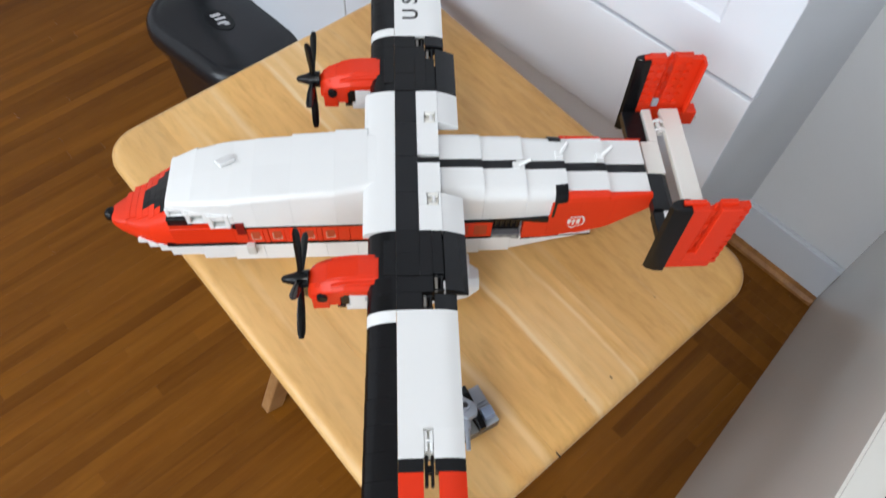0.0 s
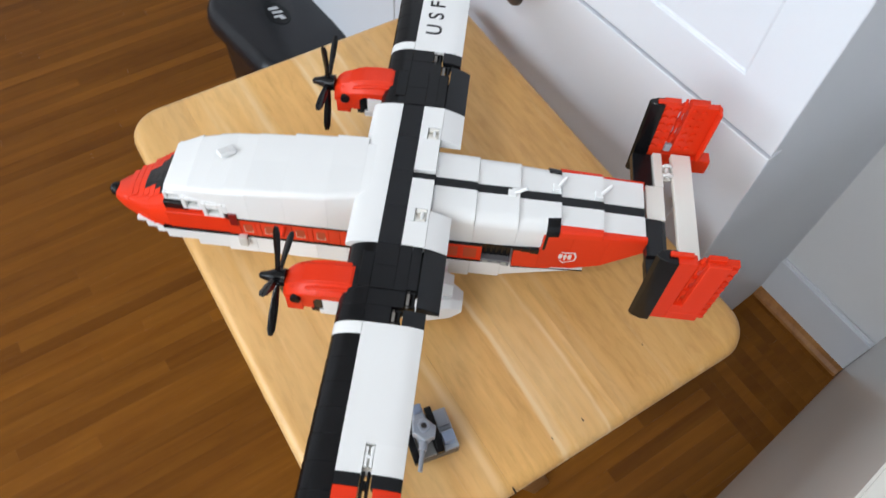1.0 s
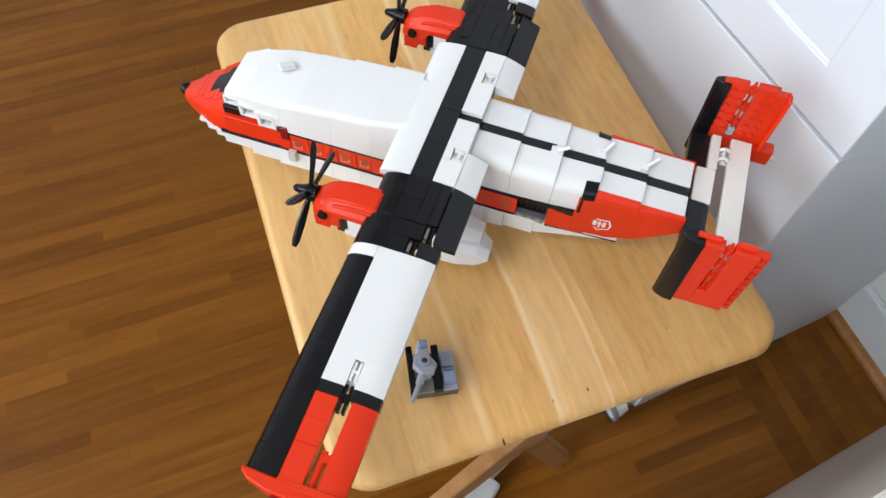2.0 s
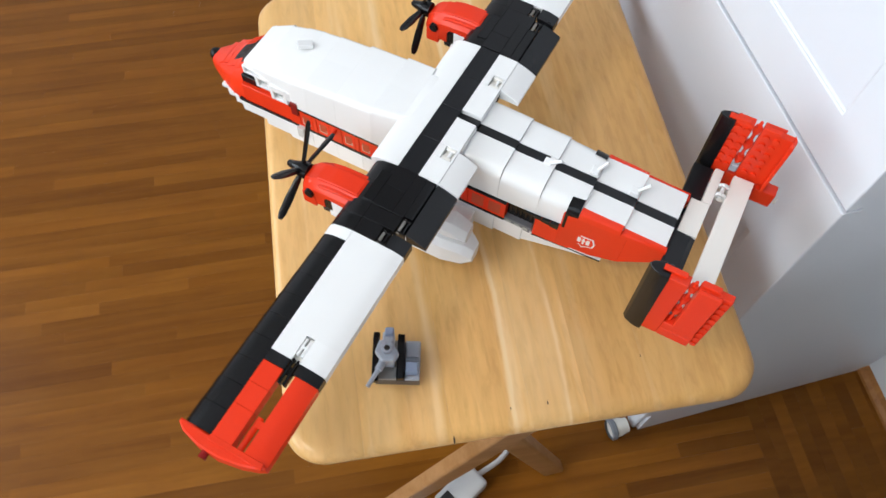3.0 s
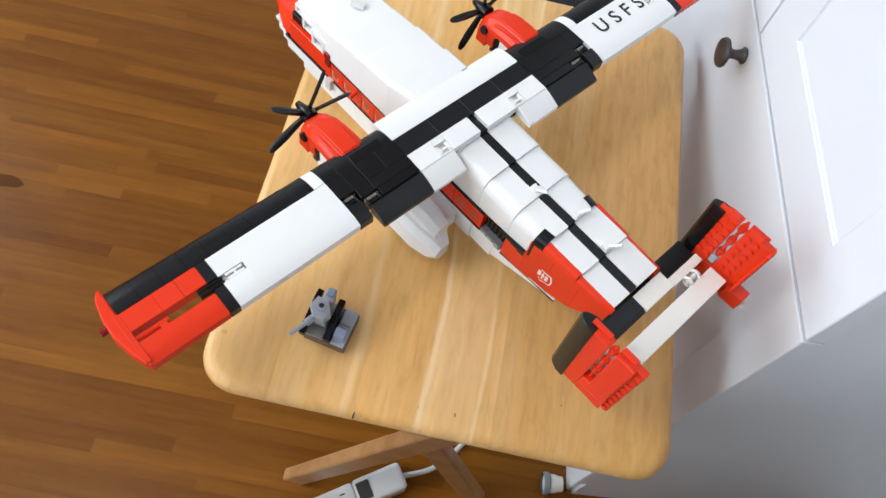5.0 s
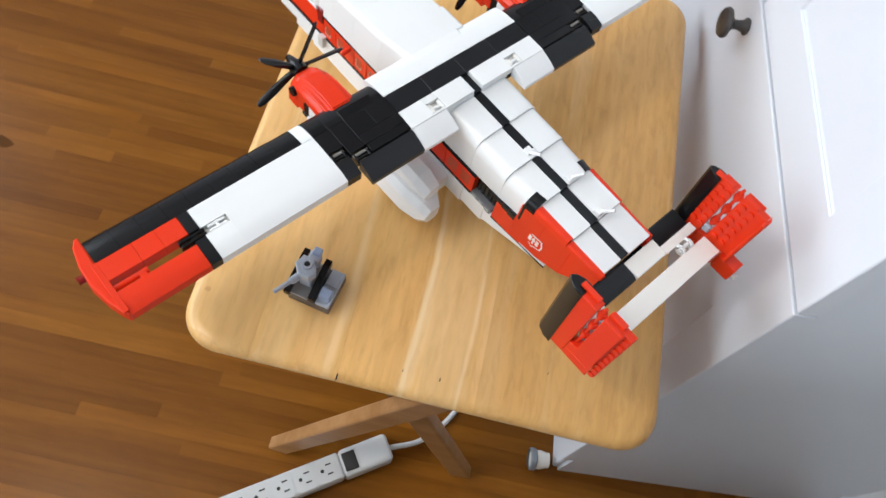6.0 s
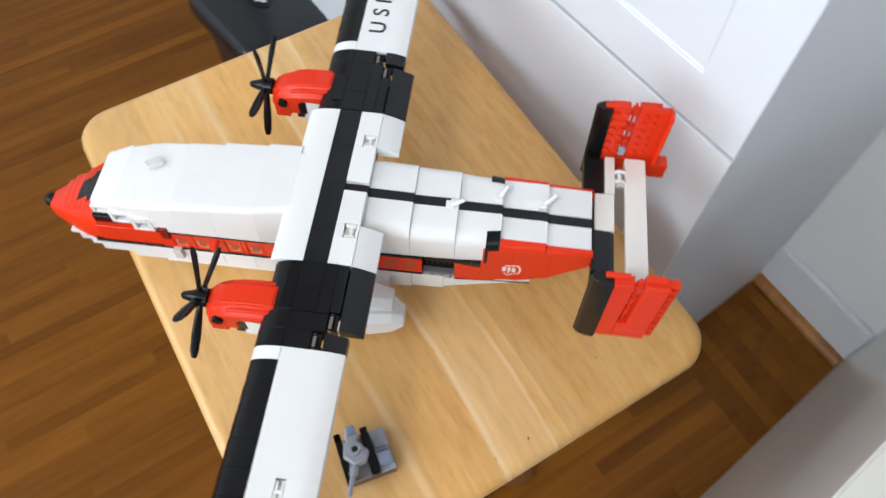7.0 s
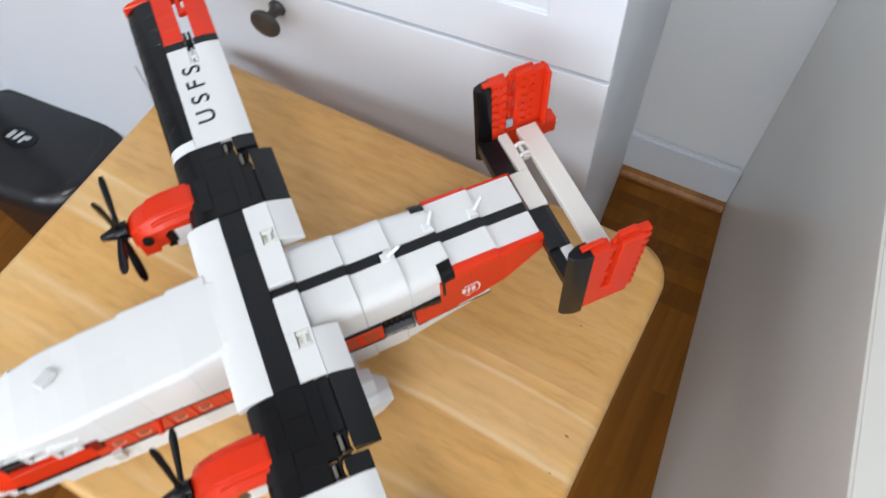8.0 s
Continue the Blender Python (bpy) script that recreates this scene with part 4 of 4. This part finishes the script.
    pick(bx(-0.8, -0.4, s * 32.4, s * 33.0, 13.35, 14.0, 0.03), "hinge_clip", RED, wing)
    cap = [(4.85, s * 35.02), (4.82, s * 35.35), (4.2, s * 35.80), (2.6, s * 36.20), (0.8, s * 36.27), (-1.1, s * 35.92), (-2.3, s * 35.5), (-2.85, s * 35.2), (-2.87, s * 35.02)]
    pick(sp(cap, "z", 12.85, 14.15, 0.12, [(p * 0.98 + 0.02, s * 35.02 + (q - s * 35.02) * 0.9) for p, q in cap]), "wing_tip", RED, wing, "curved red wing tip")
    pick(bx(-2.6, 2.1, s * 34.9, s * 35.4, 13.85, 14.27, 0.05), "tip_tile", RED, wing)
    pick(rod((1.9 * S, s * 35.9 * S, 13.4 * S), (1.9 * S, s * 36.7 * S, 13.4 * S), 0.30 * S, 0.34 * S), "tip_pin", DARK_RED, wing)
# the wing sits slightly askew on the body
SKEW = Euler((0, 0, radians(-0.9))).to_matrix().to_4x4()
wing.matrix_basis = SKEW
# lettering on the far wing panel
text = bpy.data.curves.new("lettering", "FONT")
text.body, text.size, text.extrude, text.space_character, text.offset = "USFS", 2.30 * S, 0.012 * S, 1.66, 0.00022
tmp = bpy.data.objects.new("lettering", text)
me = bpy.data.meshes.new_from_object(tmp)
bpy.data.objects.remove(tmp)
me.materials.clear()
me.materials.append(LETTER)
letters = new("lettering", me)
letters.parent = wing
letters.matrix_basis = Matrix.Translation((-0.35 * S, -17.85 * S, 14.262 * S)) @ Euler((0, 0, radians(-90))).to_matrix().to_4x4()
tagged(letters, "black printed letters")

# ---- engines ----
for s in (1, -1):
    c = s * 11.46
    eng = pick(bx(3.8, 9.6, c - 1.2, c + 1.2, 10.2, 13.0, 0.2), "engine", RED, plane, "red engine housing")
    eng.matrix_basis = SKEW @ Matrix.Translation((-0.75 * S, 0, 0.15 * S))
    # hood in two lengths: raised middle, sloping shoulders, rounding down to the front
    HOOD = [(4.3, 1.78, 13.85), (5.8, 1.78, 13.85), (7.2, 1.76, 13.72), (8.4, 1.7, 13.5), (9.4, 1.58, 13.1), (10.0, 1.42, 12.65), (10.3, 1.15, 12.2)]
    for run in (HOOD[:3], HOOD[2:]):
        bm = bmesh.new()
        rings = []
        for n, (x, h, w) in enumerate(run):
            low = 12.35 if x < 8 else 11.0
            x = x - 0.012 if run is not HOOD[2:] and n == len(run) - 1 and x < 8 else x
            half_ring = [(h, low), (h, max(w - 0.85, low + 0.1)), (h * 0.92, max(w - 0.62, low + 0.2)), (h * 0.62, w - 0.22), (h * 0.54, w - 0.01), (0.0, w)]
            ring = half_ring + [(-p, q) for p, q in half_ring[-2::-1]]
            rings.append([bm.verts.new((x * S, (c + p) * S, q * S)) for p, q in ring])
        for p, q in zip(rings, rings[1:]):
            for i in range(len(p)):
                bm.faces.new((p[i], p[(i + 1) % len(p)], q[(i + 1) % len(p)], q[i]))
        bm.faces.new(rings[0]), bm.faces.new(rings[-1][::-1])
        pick(bm, "cowling", RED, eng, "glossy red cowling", 22)
    for h, d in ((0.85, 0.09), (1.42, -0.20)):
        pick(sp([(4.45, 13.85 + d), (6.0, 13.85 + d), (7.3, 13.72 + d), (8.6 - 0.4 * (d < 0), 13.46 + d), (8.75 - 0.4 * (d < 0), 13.0), (4.45, 13.0)], "y", c - h, c + h, 0.05), "hood_plate", RED, eng)
    for a, b, w0, w1, m in ((8.6, 10.0, 9.9, 11.6, RED), (7.6, 8.6, 10.5, 12.3, RED), (6.85, 7.58, 10.6, 12.33, BLACK), (4.3, 6.83, 10.3, 12.33, WHITE), (7.2, 7.9, 10.0, 10.5, BLACK), (5.4, 7.18, 9.6, 10.28, WHITE), (2.0, 5.38, 9.2, 10.28, WHITE)):
        pick(bx(a, b - 0.02, c - 1.7, c + 1.7, w0, w1), "cowl_brick", m, eng)
    pick(rod((9.05 * S, (c + 1.4) * S, 11.95 * S), (9.05 * S, (c + 1.95) * S, 11.95 * S), 0.50 * S, 0.44 * S, seg=16), "exhaust", BLACK, eng, "round black exhaust")
    for q in (1, -1):
        pick(bx(5.2, 5.5, c + q * 1.68, c + q * 1.73, 11.2, 11.9, 0.01), "brick_mark", GREY, eng)
    prop = smooth(part("propeller", turned([(0, -0.3 * S), (0.8 * S, -0.3 * S), (0.8 * S, 0.5 * S), (0.55 * S, 1.0 * S), (0.3 * S, 1.9 * S), (0, 2.1 * S)], Matrix.Translation((10.75 * S, c * S, 11.6 * S)) @ Euler((0, radians(90), 0)).to_matrix().to_4x4(), 16), BLACK, plane, "black five-bladed propeller"), 50)
    prop.matrix_basis = SKEW @ Matrix.Translation(((-1.0 if s > 0 else -0.85) * S, 0, 0.7 * S))
    for k in range(5):
        a = radians((43 if s > 0 else 14) + 72 * k)
        bm = bmesh.new()
        rings = []
        for r, w, t in ((0.4, 0.22, 0.20), (1.2, 0.32, 0.16), (3.0, 0.40, 0.12), (4.5, 0.36, 0.10), (5.05, 0.20, 0.07)):
            tw = radians(50 - 7 * r)
            rings.append([bm.verts.new(Vector((x * math.cos(tw) - z * math.sin(tw), r, x * math.sin(tw) + z * math.cos(tw))) * S) for x, z in ((-w, 0), (-w * 0.5, t), (w * 0.5, t), (w, 0), (w * 0.5, -t), (-w * 0.5, -t))])
        for p, q in zip(rings, rings[1:]):
            for i in range(6):
                bm.faces.new((p[i], p[(i + 1) % 6], q[(i + 1) % 6], q[i]))
        bm.faces.new(rings[0]), bm.faces.new(rings[-1])
        bm.transform(Matrix.Translation((11.15 * S, c * S, 11.6 * S)) @ Euler((a, 0, 0)).to_matrix().to_4x4())
        pick(bm, "blade", BLACK, prop, soft=40)
    # undercarriage pod under the wing root: angular lower body, narrower hump above
    def loft(stations, turn):
        bm = bmesh.new()
        rings = [[bm.verts.new((x * S, turn * p * S, q * S)) for p, q in ring] for x, ring in stations]
        k = len(rings[0])
        for p, q in zip(rings, rings[1:]):
            for i in range(k):
                bm.faces.new((p[i], p[(i + 1) % k], q[(i + 1) % k], q[i]))
        bm.faces.new(rings[0]), bm.faces.new(rings[-1])
        bmesh.ops.recalc_face_normals(bm, faces=bm.faces)
        bmesh.ops.bevel(bm, geom=list(bm.edges), offset=0.05 * S, segments=1, affect="EDGES")
        return bm

    def low_ring(a, b, lo, hi):
        return [(a, lo + 0.5), (a + 0.4, lo), (b - 0.5, lo), (b, lo + 1.0), (b - 0.1, hi - 0.7), (b - 0.75, hi), (a, hi)]

    pod = pick(loft([(3.4, low_ring(6.4, 8.0, 2.2, 4.4)), (1.8, low_ring(5.9, 8.85, 1.0, 5.0)), (-2.6, low_ring(5.7, 8.8, 1.0, 5.0)), (-4.6, low_ring(5.8, 8.5, 1.4, 4.9)), (-5.75, low_ring(6.5, 8.3, 2.6, 4.5))], s), "wheel_pod", WHITE, plane, "white undercarriage pod")
    pick(loft([(2.6, low_ring(6.2, 7.6, 4.8, 6.2)), (1.4, low_ring(5.9, 8.1, 4.8, 7.2)), (-3.0, low_ring(5.8, 8.05, 4.8, 7.2)), (-4.7, low_ring(5.9, 7.8, 4.8, 6.5))], s), "pod_hump", WHITE, pod)
    pick(bx(-4.0, 2.0, s * 3.9, s * 6.2, 3.6, 5.6, 0.1), "pod_arm", WHITE, pod)
    smooth(part("wheel", turned([(0, -0.7 * S), (0.9 * S, -0.7 * S), (1.2 * S, -0.4 * S), (1.2 * S, 0.4 * S), (0.9 * S, 0.7 * S), (0, 0.7 * S)], Matrix.Translation((-1.0 * S, s * 7.2 * S, 1.2 * S)) @ Euler((radians(90), 0, 0)).to_matrix().to_4x4(), 24), BLACK, pod, "black wheel"), 50)
gear = pick(bx(19.6, 20.4, -0.5, 0.5, 1.2, 2.8, 0.05), "nose_leg", GREY, plane)
smooth(part("wheel", turned([(0, -0.6 * S), (0.9 * S, -0.6 * S), (1.2 * S, -0.35 * S), (1.2 * S, 0.35 * S), (0.9 * S, 0.6 * S), (0, 0.6 * S)], Matrix.Translation((20.0 * S, 0, 1.2 * S)) @ Euler((radians(90), 0, 0)).to_matrix().to_4x4(), 20), BLACK, gear, "black nose wheel"), 50)

# ---- tail ----
tail = pick(bx(-23.75, -22.0, -3.4, 0.5, 12.0, 12.65, 0.04), "tailplane", TAN_WHITE, plane, "white tailplane with a dark half")
pick(bx(-23.8, -22.95, -7.6, -3.42, 12.0, 12.65, 0.04), "tail_bar", TAN_WHITE, tail)
pick(bx(-22.9, -21.0, -7.7, -3.42, 11.2, 12.25, 0.08), "dark_slope", SLATE, tail)
pick(sp([(-23.75, 11.6), (-21.75, 11.6), (-21.75, 12.66), (-22.0, 12.72), (-23.3, 12.60), (-23.75, 12.35)], "y", 0.52, 4.6), "dark_slope", SLATE, tail)
pick(sp([(-23.4, 10.6), (-21.8, 10.6), (-21.6, 11.6), (-23.4, 11.8)], "y", -3.0, 3.0), "tail_cone", SLATE, tail)
pick(bx(-22.7, -21.7, 4.62, 7.9, 11.3, 12.35, 0.05), "joint_brick", BLACK, tail)
pick(bx(-23.75, -22.72, 4.62, 5.9, 11.7, 12.4, 0.05), "joint_brick", WHITE, tail)
pick(bx(-23.75, -22.72, 5.92, 7.9, 11.5, 12.5, 0.05), "joint_brick", WHITE, tail)
pick(bx(-26.65, -24.75, -7.6, 7.7, 12.0, 12.7, 0.05), "elevator", TAN_WHITE, tail, "long white elevator plate")
tail.matrix_basis = Matrix.Translation((0, 0, -1.15 * S))
for v_ in (-5.4, 6.6):
    pick(rod((-24.3 * S, (v_ - 0.75) * S, 12.4 * S), (-24.3 * S, (v_ + 0.75) * S, 12.4 * S), 0.2 * S), "clip_bar", WHITE, tail)
    for q in (-0.55, 0.55):
        bm = bmesh.new()
        hook = [(-24.3 + 0.46 * math.cos(radians(a)), 12.4 + 0.46 * math.sin(radians(a))) for a in range(-150, 151, 30)]
        for p, r in zip(hook, hook[1:]):
            rod((p[0] * S, (v_ + q) * S, p[1] * S), (r[0] * S, (v_ + q) * S, r[1] * S), 0.17 * S, seg=8, bm=bm)
        pick(bm, "clip", WHITE, tail, soft=60)
for s in (1, -1):
    v0, v1 = s * 8.1, s * 9.1
    fin = pick(bx(-23.95, -22.4, v0, v1, 8.4, 17.75, 0.05), "tail_fin", RED, plane, "red tail fin with a black leading edge")
    lead = [(-22.38, s * 7.8), (-21.6, s * 7.8), (-20.85, s * 8.1), (-20.6, s * 8.45), (-20.85, s * 8.8), (-21.6, s * 9.1), (-22.38, s * 9.15)]
    if s < 0:
        lead = [(-22.38 + (p + 22.38) * 0.82, -8.45 + (q + 8.45) * 0.75) for p, q in lead]
    pick(sp([(p - 0.25, q) for p, q in lead], "z", 7.8, 17.75, 0.06, lead), "leading_edge", BLACK, fin, "rounded black leading edge", 30)
    pick(bx(-23.6, -21.7, v0, v0 + 0.45 * s, 17.76, 18.05, 0.04), "top_plate", RED, fin)
    # lower part goes through; above it the rudder hangs on a hinge
    for a, b, w0, w1 in ((-26.75, -23.97, 8.4, 9.6), (-26.75, -23.97, 9.62, 10.9)):
        pick(bx(a, b, v0, v1, w0, w1, 0.05), "foot_brick", RED, fin)
    rud = pick(bx(-27.4, -24.75, v0, v1 - 0.3 * s, 10.93, 17.75, 0.05), "rudder", RED, fin)
    pick(bx(-26.65, -24.77, v1 - 0.29 * s, v1 + 0.08 * s, 10.6, 17.8, 0.06), "rudder_tile", RED, rud, "smooth red tile")
    pick(bx(-26.3, -24.8, v0, v0 + 0.5 * s, 17.76, 18.05, 0.04), "top_plate", RED, rud)
    pick(bx(-27.4, -26.77, v0, v1 - 0.3 * s, 8.7, 10.9, 0.05), "edge_plate", RED, fin)
    for z in (12.5, 14.6, 16.7):
        pick(rod((-24.36 * S, s * 8.6 * S, z * S), (-24.36 * S, s * 8.6 * S, (z + 0.8) * S), 0.33 * S, seg=12), "hinge_knuckle", RED, fin)
        pick(bx(-24.74, -24.0, v0 + 0.30 * s, v0 + 0.62 * s, z + 0.2, z + 0.6, 0.04), "hinge_arm", RED, fin)
    pick(rod((-24.36 * S, s * 8.6 * S, 10.9 * S), (-24.36 * S, s * 8.6 * S, 18.1 * S), 0.15 * S), "hinge_rod", RED, fin)
    pick(bx(-24.7, -24.0, v0 - 0.06 * s, v0 + 0.35 * s, 11.3, 12.3, 0.12), "clip", GREY, fin, "small grey clip")
    # studs on the inner side and along the trailing edge
    for k in range(6):
        for uu in (-22.78, -23.56, -25.3, -26.15):
            pick(stud_bm([(uu, v0, 12.0 + 1.02 * k)], (0, -s, 0), 0.30, 0.19), "stud", RED, fin if uu > -25 else rud)
    for k in range(9):
        z = 9.1 + 1.0 * k
        pick(stud_bm([(-27.05, v1 - 0.31 * s, z)], (0, s, 0), 0.28, 0.17), "stud", RED, rud if z > 10.9 else fin)
    if s < 0:
        pick(sp([(-27.42, -8.0), (-27.7, -8.0), (-27.7, -8.4), (-27.42, -8.9)], "z", 11.2, 17.8), "rudder_tab", RED, rud)
        pick(bx(-27.6, -27.3, -8.0, -7.3, 11.0, 17.9, 0.05), "rudder_flange", RED, rud)
        pick(bx(-28.9, -26.9, -8.9, -7.6, 9.0, 10.9, 0.08), "tail_block", RED, fin)
        pick(rod((-28.88 * S, -8.2 * S, 9.6 * S), (-29.3 * S, -8.2 * S, 9.6 * S), 0.32 * S), "tail_lamp", CLEAR, fin, "small clear lamp stud")

# ---- small grey cannon on the table ----
toy = thing("toy_water_cannon", "small grey brick-built cannon on a dark grey base beside the aeroplane", "toy", PLANE @ pose(-4.05 * S, 19.95 * S, 0, 0, 0, 26.6))
pick(bx(-2.1, 2.1, -1.95, 1.95, 0.0, 1.2), "base", DARK_GREY, toy, "dark grey base brick")
pick(bx(-2.08, -0.72, -1.93, 0.1, 1.2, 1.6), "deck_plate", GREY, toy)
pick(bx(-2.08, -0.72, 0.12, 1.93, 1.2, 1.6), "deck_plate", GREY, toy)
pick(bx(0.10, 2.08, -1.93, 1.93, 1.2, 1.6), "deck_plate", TAUPE, toy)
pick(sp([(0.3, 1.6), (1.5, 1.6), (1.35, 2.3), (0.5, 2.5)], "x", -1.9, -0.8, 0.06), "block", BLUE_GREY, toy, "blue-grey slope brick")
pick(bx(-1.9, -0.8, -1.7, -0.2, 1.6, 1.85), "tile", GREY, toy)
pick(sp([(-2.0, 2.4), (-2.0, 3.1), (-1.2, 3.1), (2.0, 2.1), (2.0, 1.5), (1.5, 1.2), (-0.2, 1.2)], "x", -0.62, 0.02, 0.06), "rail", BLACK, toy, "long black bar")
pick(sp([(-2.2, 2.3), (-2.2, 3.0), (-1.5, 3.1), (2.3, 2.2), (2.3, 1.6)], "x", 1.75, 2.35, 0.06), "rail", BLACK, toy, "long black bar")
head_ = pick(sp([(-1.05, 0.35), (-0.3, -0.85), (0.75, -0.85), (1.1, 0.2), (0.35, 1.15), (-0.65, 1.1)], "z", 3.4, 4.5, 0.1), "turret", GREY, toy, "light grey turret block")
head_.matrix_basis = Matrix.Translation((0.85 * S, 0.2 * S, 0.65 * S))
pick(bx(-0.6, 0.6, -0.6, 0.6, 0.95, 3.4, 0.1), "pedestal", GREY, head_)
smooth(pick(turned([(0.28 * S, 4.45 * S), (0.28 * S, 4.82 * S), (0.48 * S, 4.82 * S), (0.52 * S, 4.75 * S), (0.52 * S, 4.45 * S)], Matrix.Identity(4), 20), "ring", GREY, head_, "round open ring"))
pick(rod((0, 0, 4.5 * S), (0, 0, 4.58 * S), 0.28 * S, seg=14), "ring_floor", DARK_GREY, head_)
pick(bx(-0.55, 0.55, -2.0, -0.95, 2.2, 3.6, 0.12), "breech", GREY, head_)
pick(bx(-0.50, 0.35, -2.35, -1.5, 3.3, 3.9, 0.12), "breech_cap", BLUE_GREY, head_, "blue-grey end piece")
pick(rod((0.3 * S, 0.9 * S, 3.75 * S), (0.75 * S, 1.8 * S, 3.8 * S), 0.36 * S), "barrel_root", GREY, head_)
pick(rod((0.7 * S, 1.7 * S, 3.8 * S), (1.58 * S, 3.4 * S, 3.9 * S), 0.22 * S, 0.2 * S), "barrel", GREY, head_, "thin grey barrel")

# ---- floorboards ----
floor = tagged(part("floor", box((-2.6, -2.5, -0.06), (2.4, 2.1, -0.012)), FLOOR_WOOD), "narrow orange-brown varnished oak strip floor", "floor", kind="structure")
rng = random.Random(4)
near_meshes = {}
rest = bmesh.new()
W = 0.02136


def board_mesh(length, turned_=False):
    key = (round(length, 3), turned_)
    if key not in near_meshes:
        a, b = (length, W) if not turned_ else (W, length)
        bm = box((0.00001, 0.00001, -0.012), (a - 0.00001, b - 0.00001, 0.0), 0.0001)
        me = bpy.data.meshes.new("floorboard")
        bm.to_mesh(me)
        bm.free()
        me.materials.append(FLOOR_WOOD)
        near_meshes[key] = me
    return near_meshes[key]


def lay(x, y, length, near, turned_=False):
    if near:
        ob = new("floorboard", board_mesh(length, turned_))
        ob.location, ob.parent = (x, y, 0), floor
    else:
        a, b = (length, W) if not turned_ else (W, length)
        prism([(x + 0.0001, y + 0.0001), (x + a - 0.0001, y + 0.0001), (x + a - 0.0001, y + b - 0.0001), (x + 0.0001, y + b - 0.0001)], "z", -0.012, 0.0, bm=rest)


LENGTHS = [0.26, 0.38, 0.5, 0.65, 0.85, 1.1]
BORDER = 0.44
y = -2.4 + (2.4 + 0.0035) % W - W
while y < 2.0:
    x = -2.5
    first = 0.2 + rng.random() * 0.6
    while x < BORDER:
        n = first or rng.choice(LENGTHS)
        first = 0
        n = n if x + n < BORDER - 0.08 else BORDER - x
        lay(x, y, n, x + n > -0.75 and x < 0.3 and -0.40 < y < 0.72)
        x += n
    y += W
x = BORDER
while x < 2.2:
    y = -2.4
    first = 0.2 + rng.random() * 0.6
    while y < 1.999:
        n = first or rng.choice(LENGTHS)
        first = 0
        n = min(n, 2.0 - y) if y + n < 1.9 else 2.0 - y
        lay(x, y, n, x < 0.62 and -0.6 < y < 0.2, True)
        y += n
    x += W
# dark old knot in one board
OLD_KNOT = paint("old_dark_knot", (0.085, 0.030, 0.0040), 0.6, (0.5, 0.5, 0.5))
OLD_KNOT.node_tree.nodes["Principled BSDF"].inputs["Specular IOR Level"].default_value = 0.1
rng2 = random.Random(9)
knot = [(-0.730 + 0.034 * math.cos(6.28319 * k / 18) * rng2.uniform(0.75, 1.1), 0.186 + 0.013 * math.sin(6.28319 * k / 18) * rng2.uniform(0.75, 1.1)) for k in range(18)]
part("dark_knot", prism(knot, "z", -0.001, 0.0003), OLD_KNOT, floor, "dark brown knot in the wood")
tagged(part("floorboards_far", rest, FLOOR_WOOD, floor), kind="stuff")
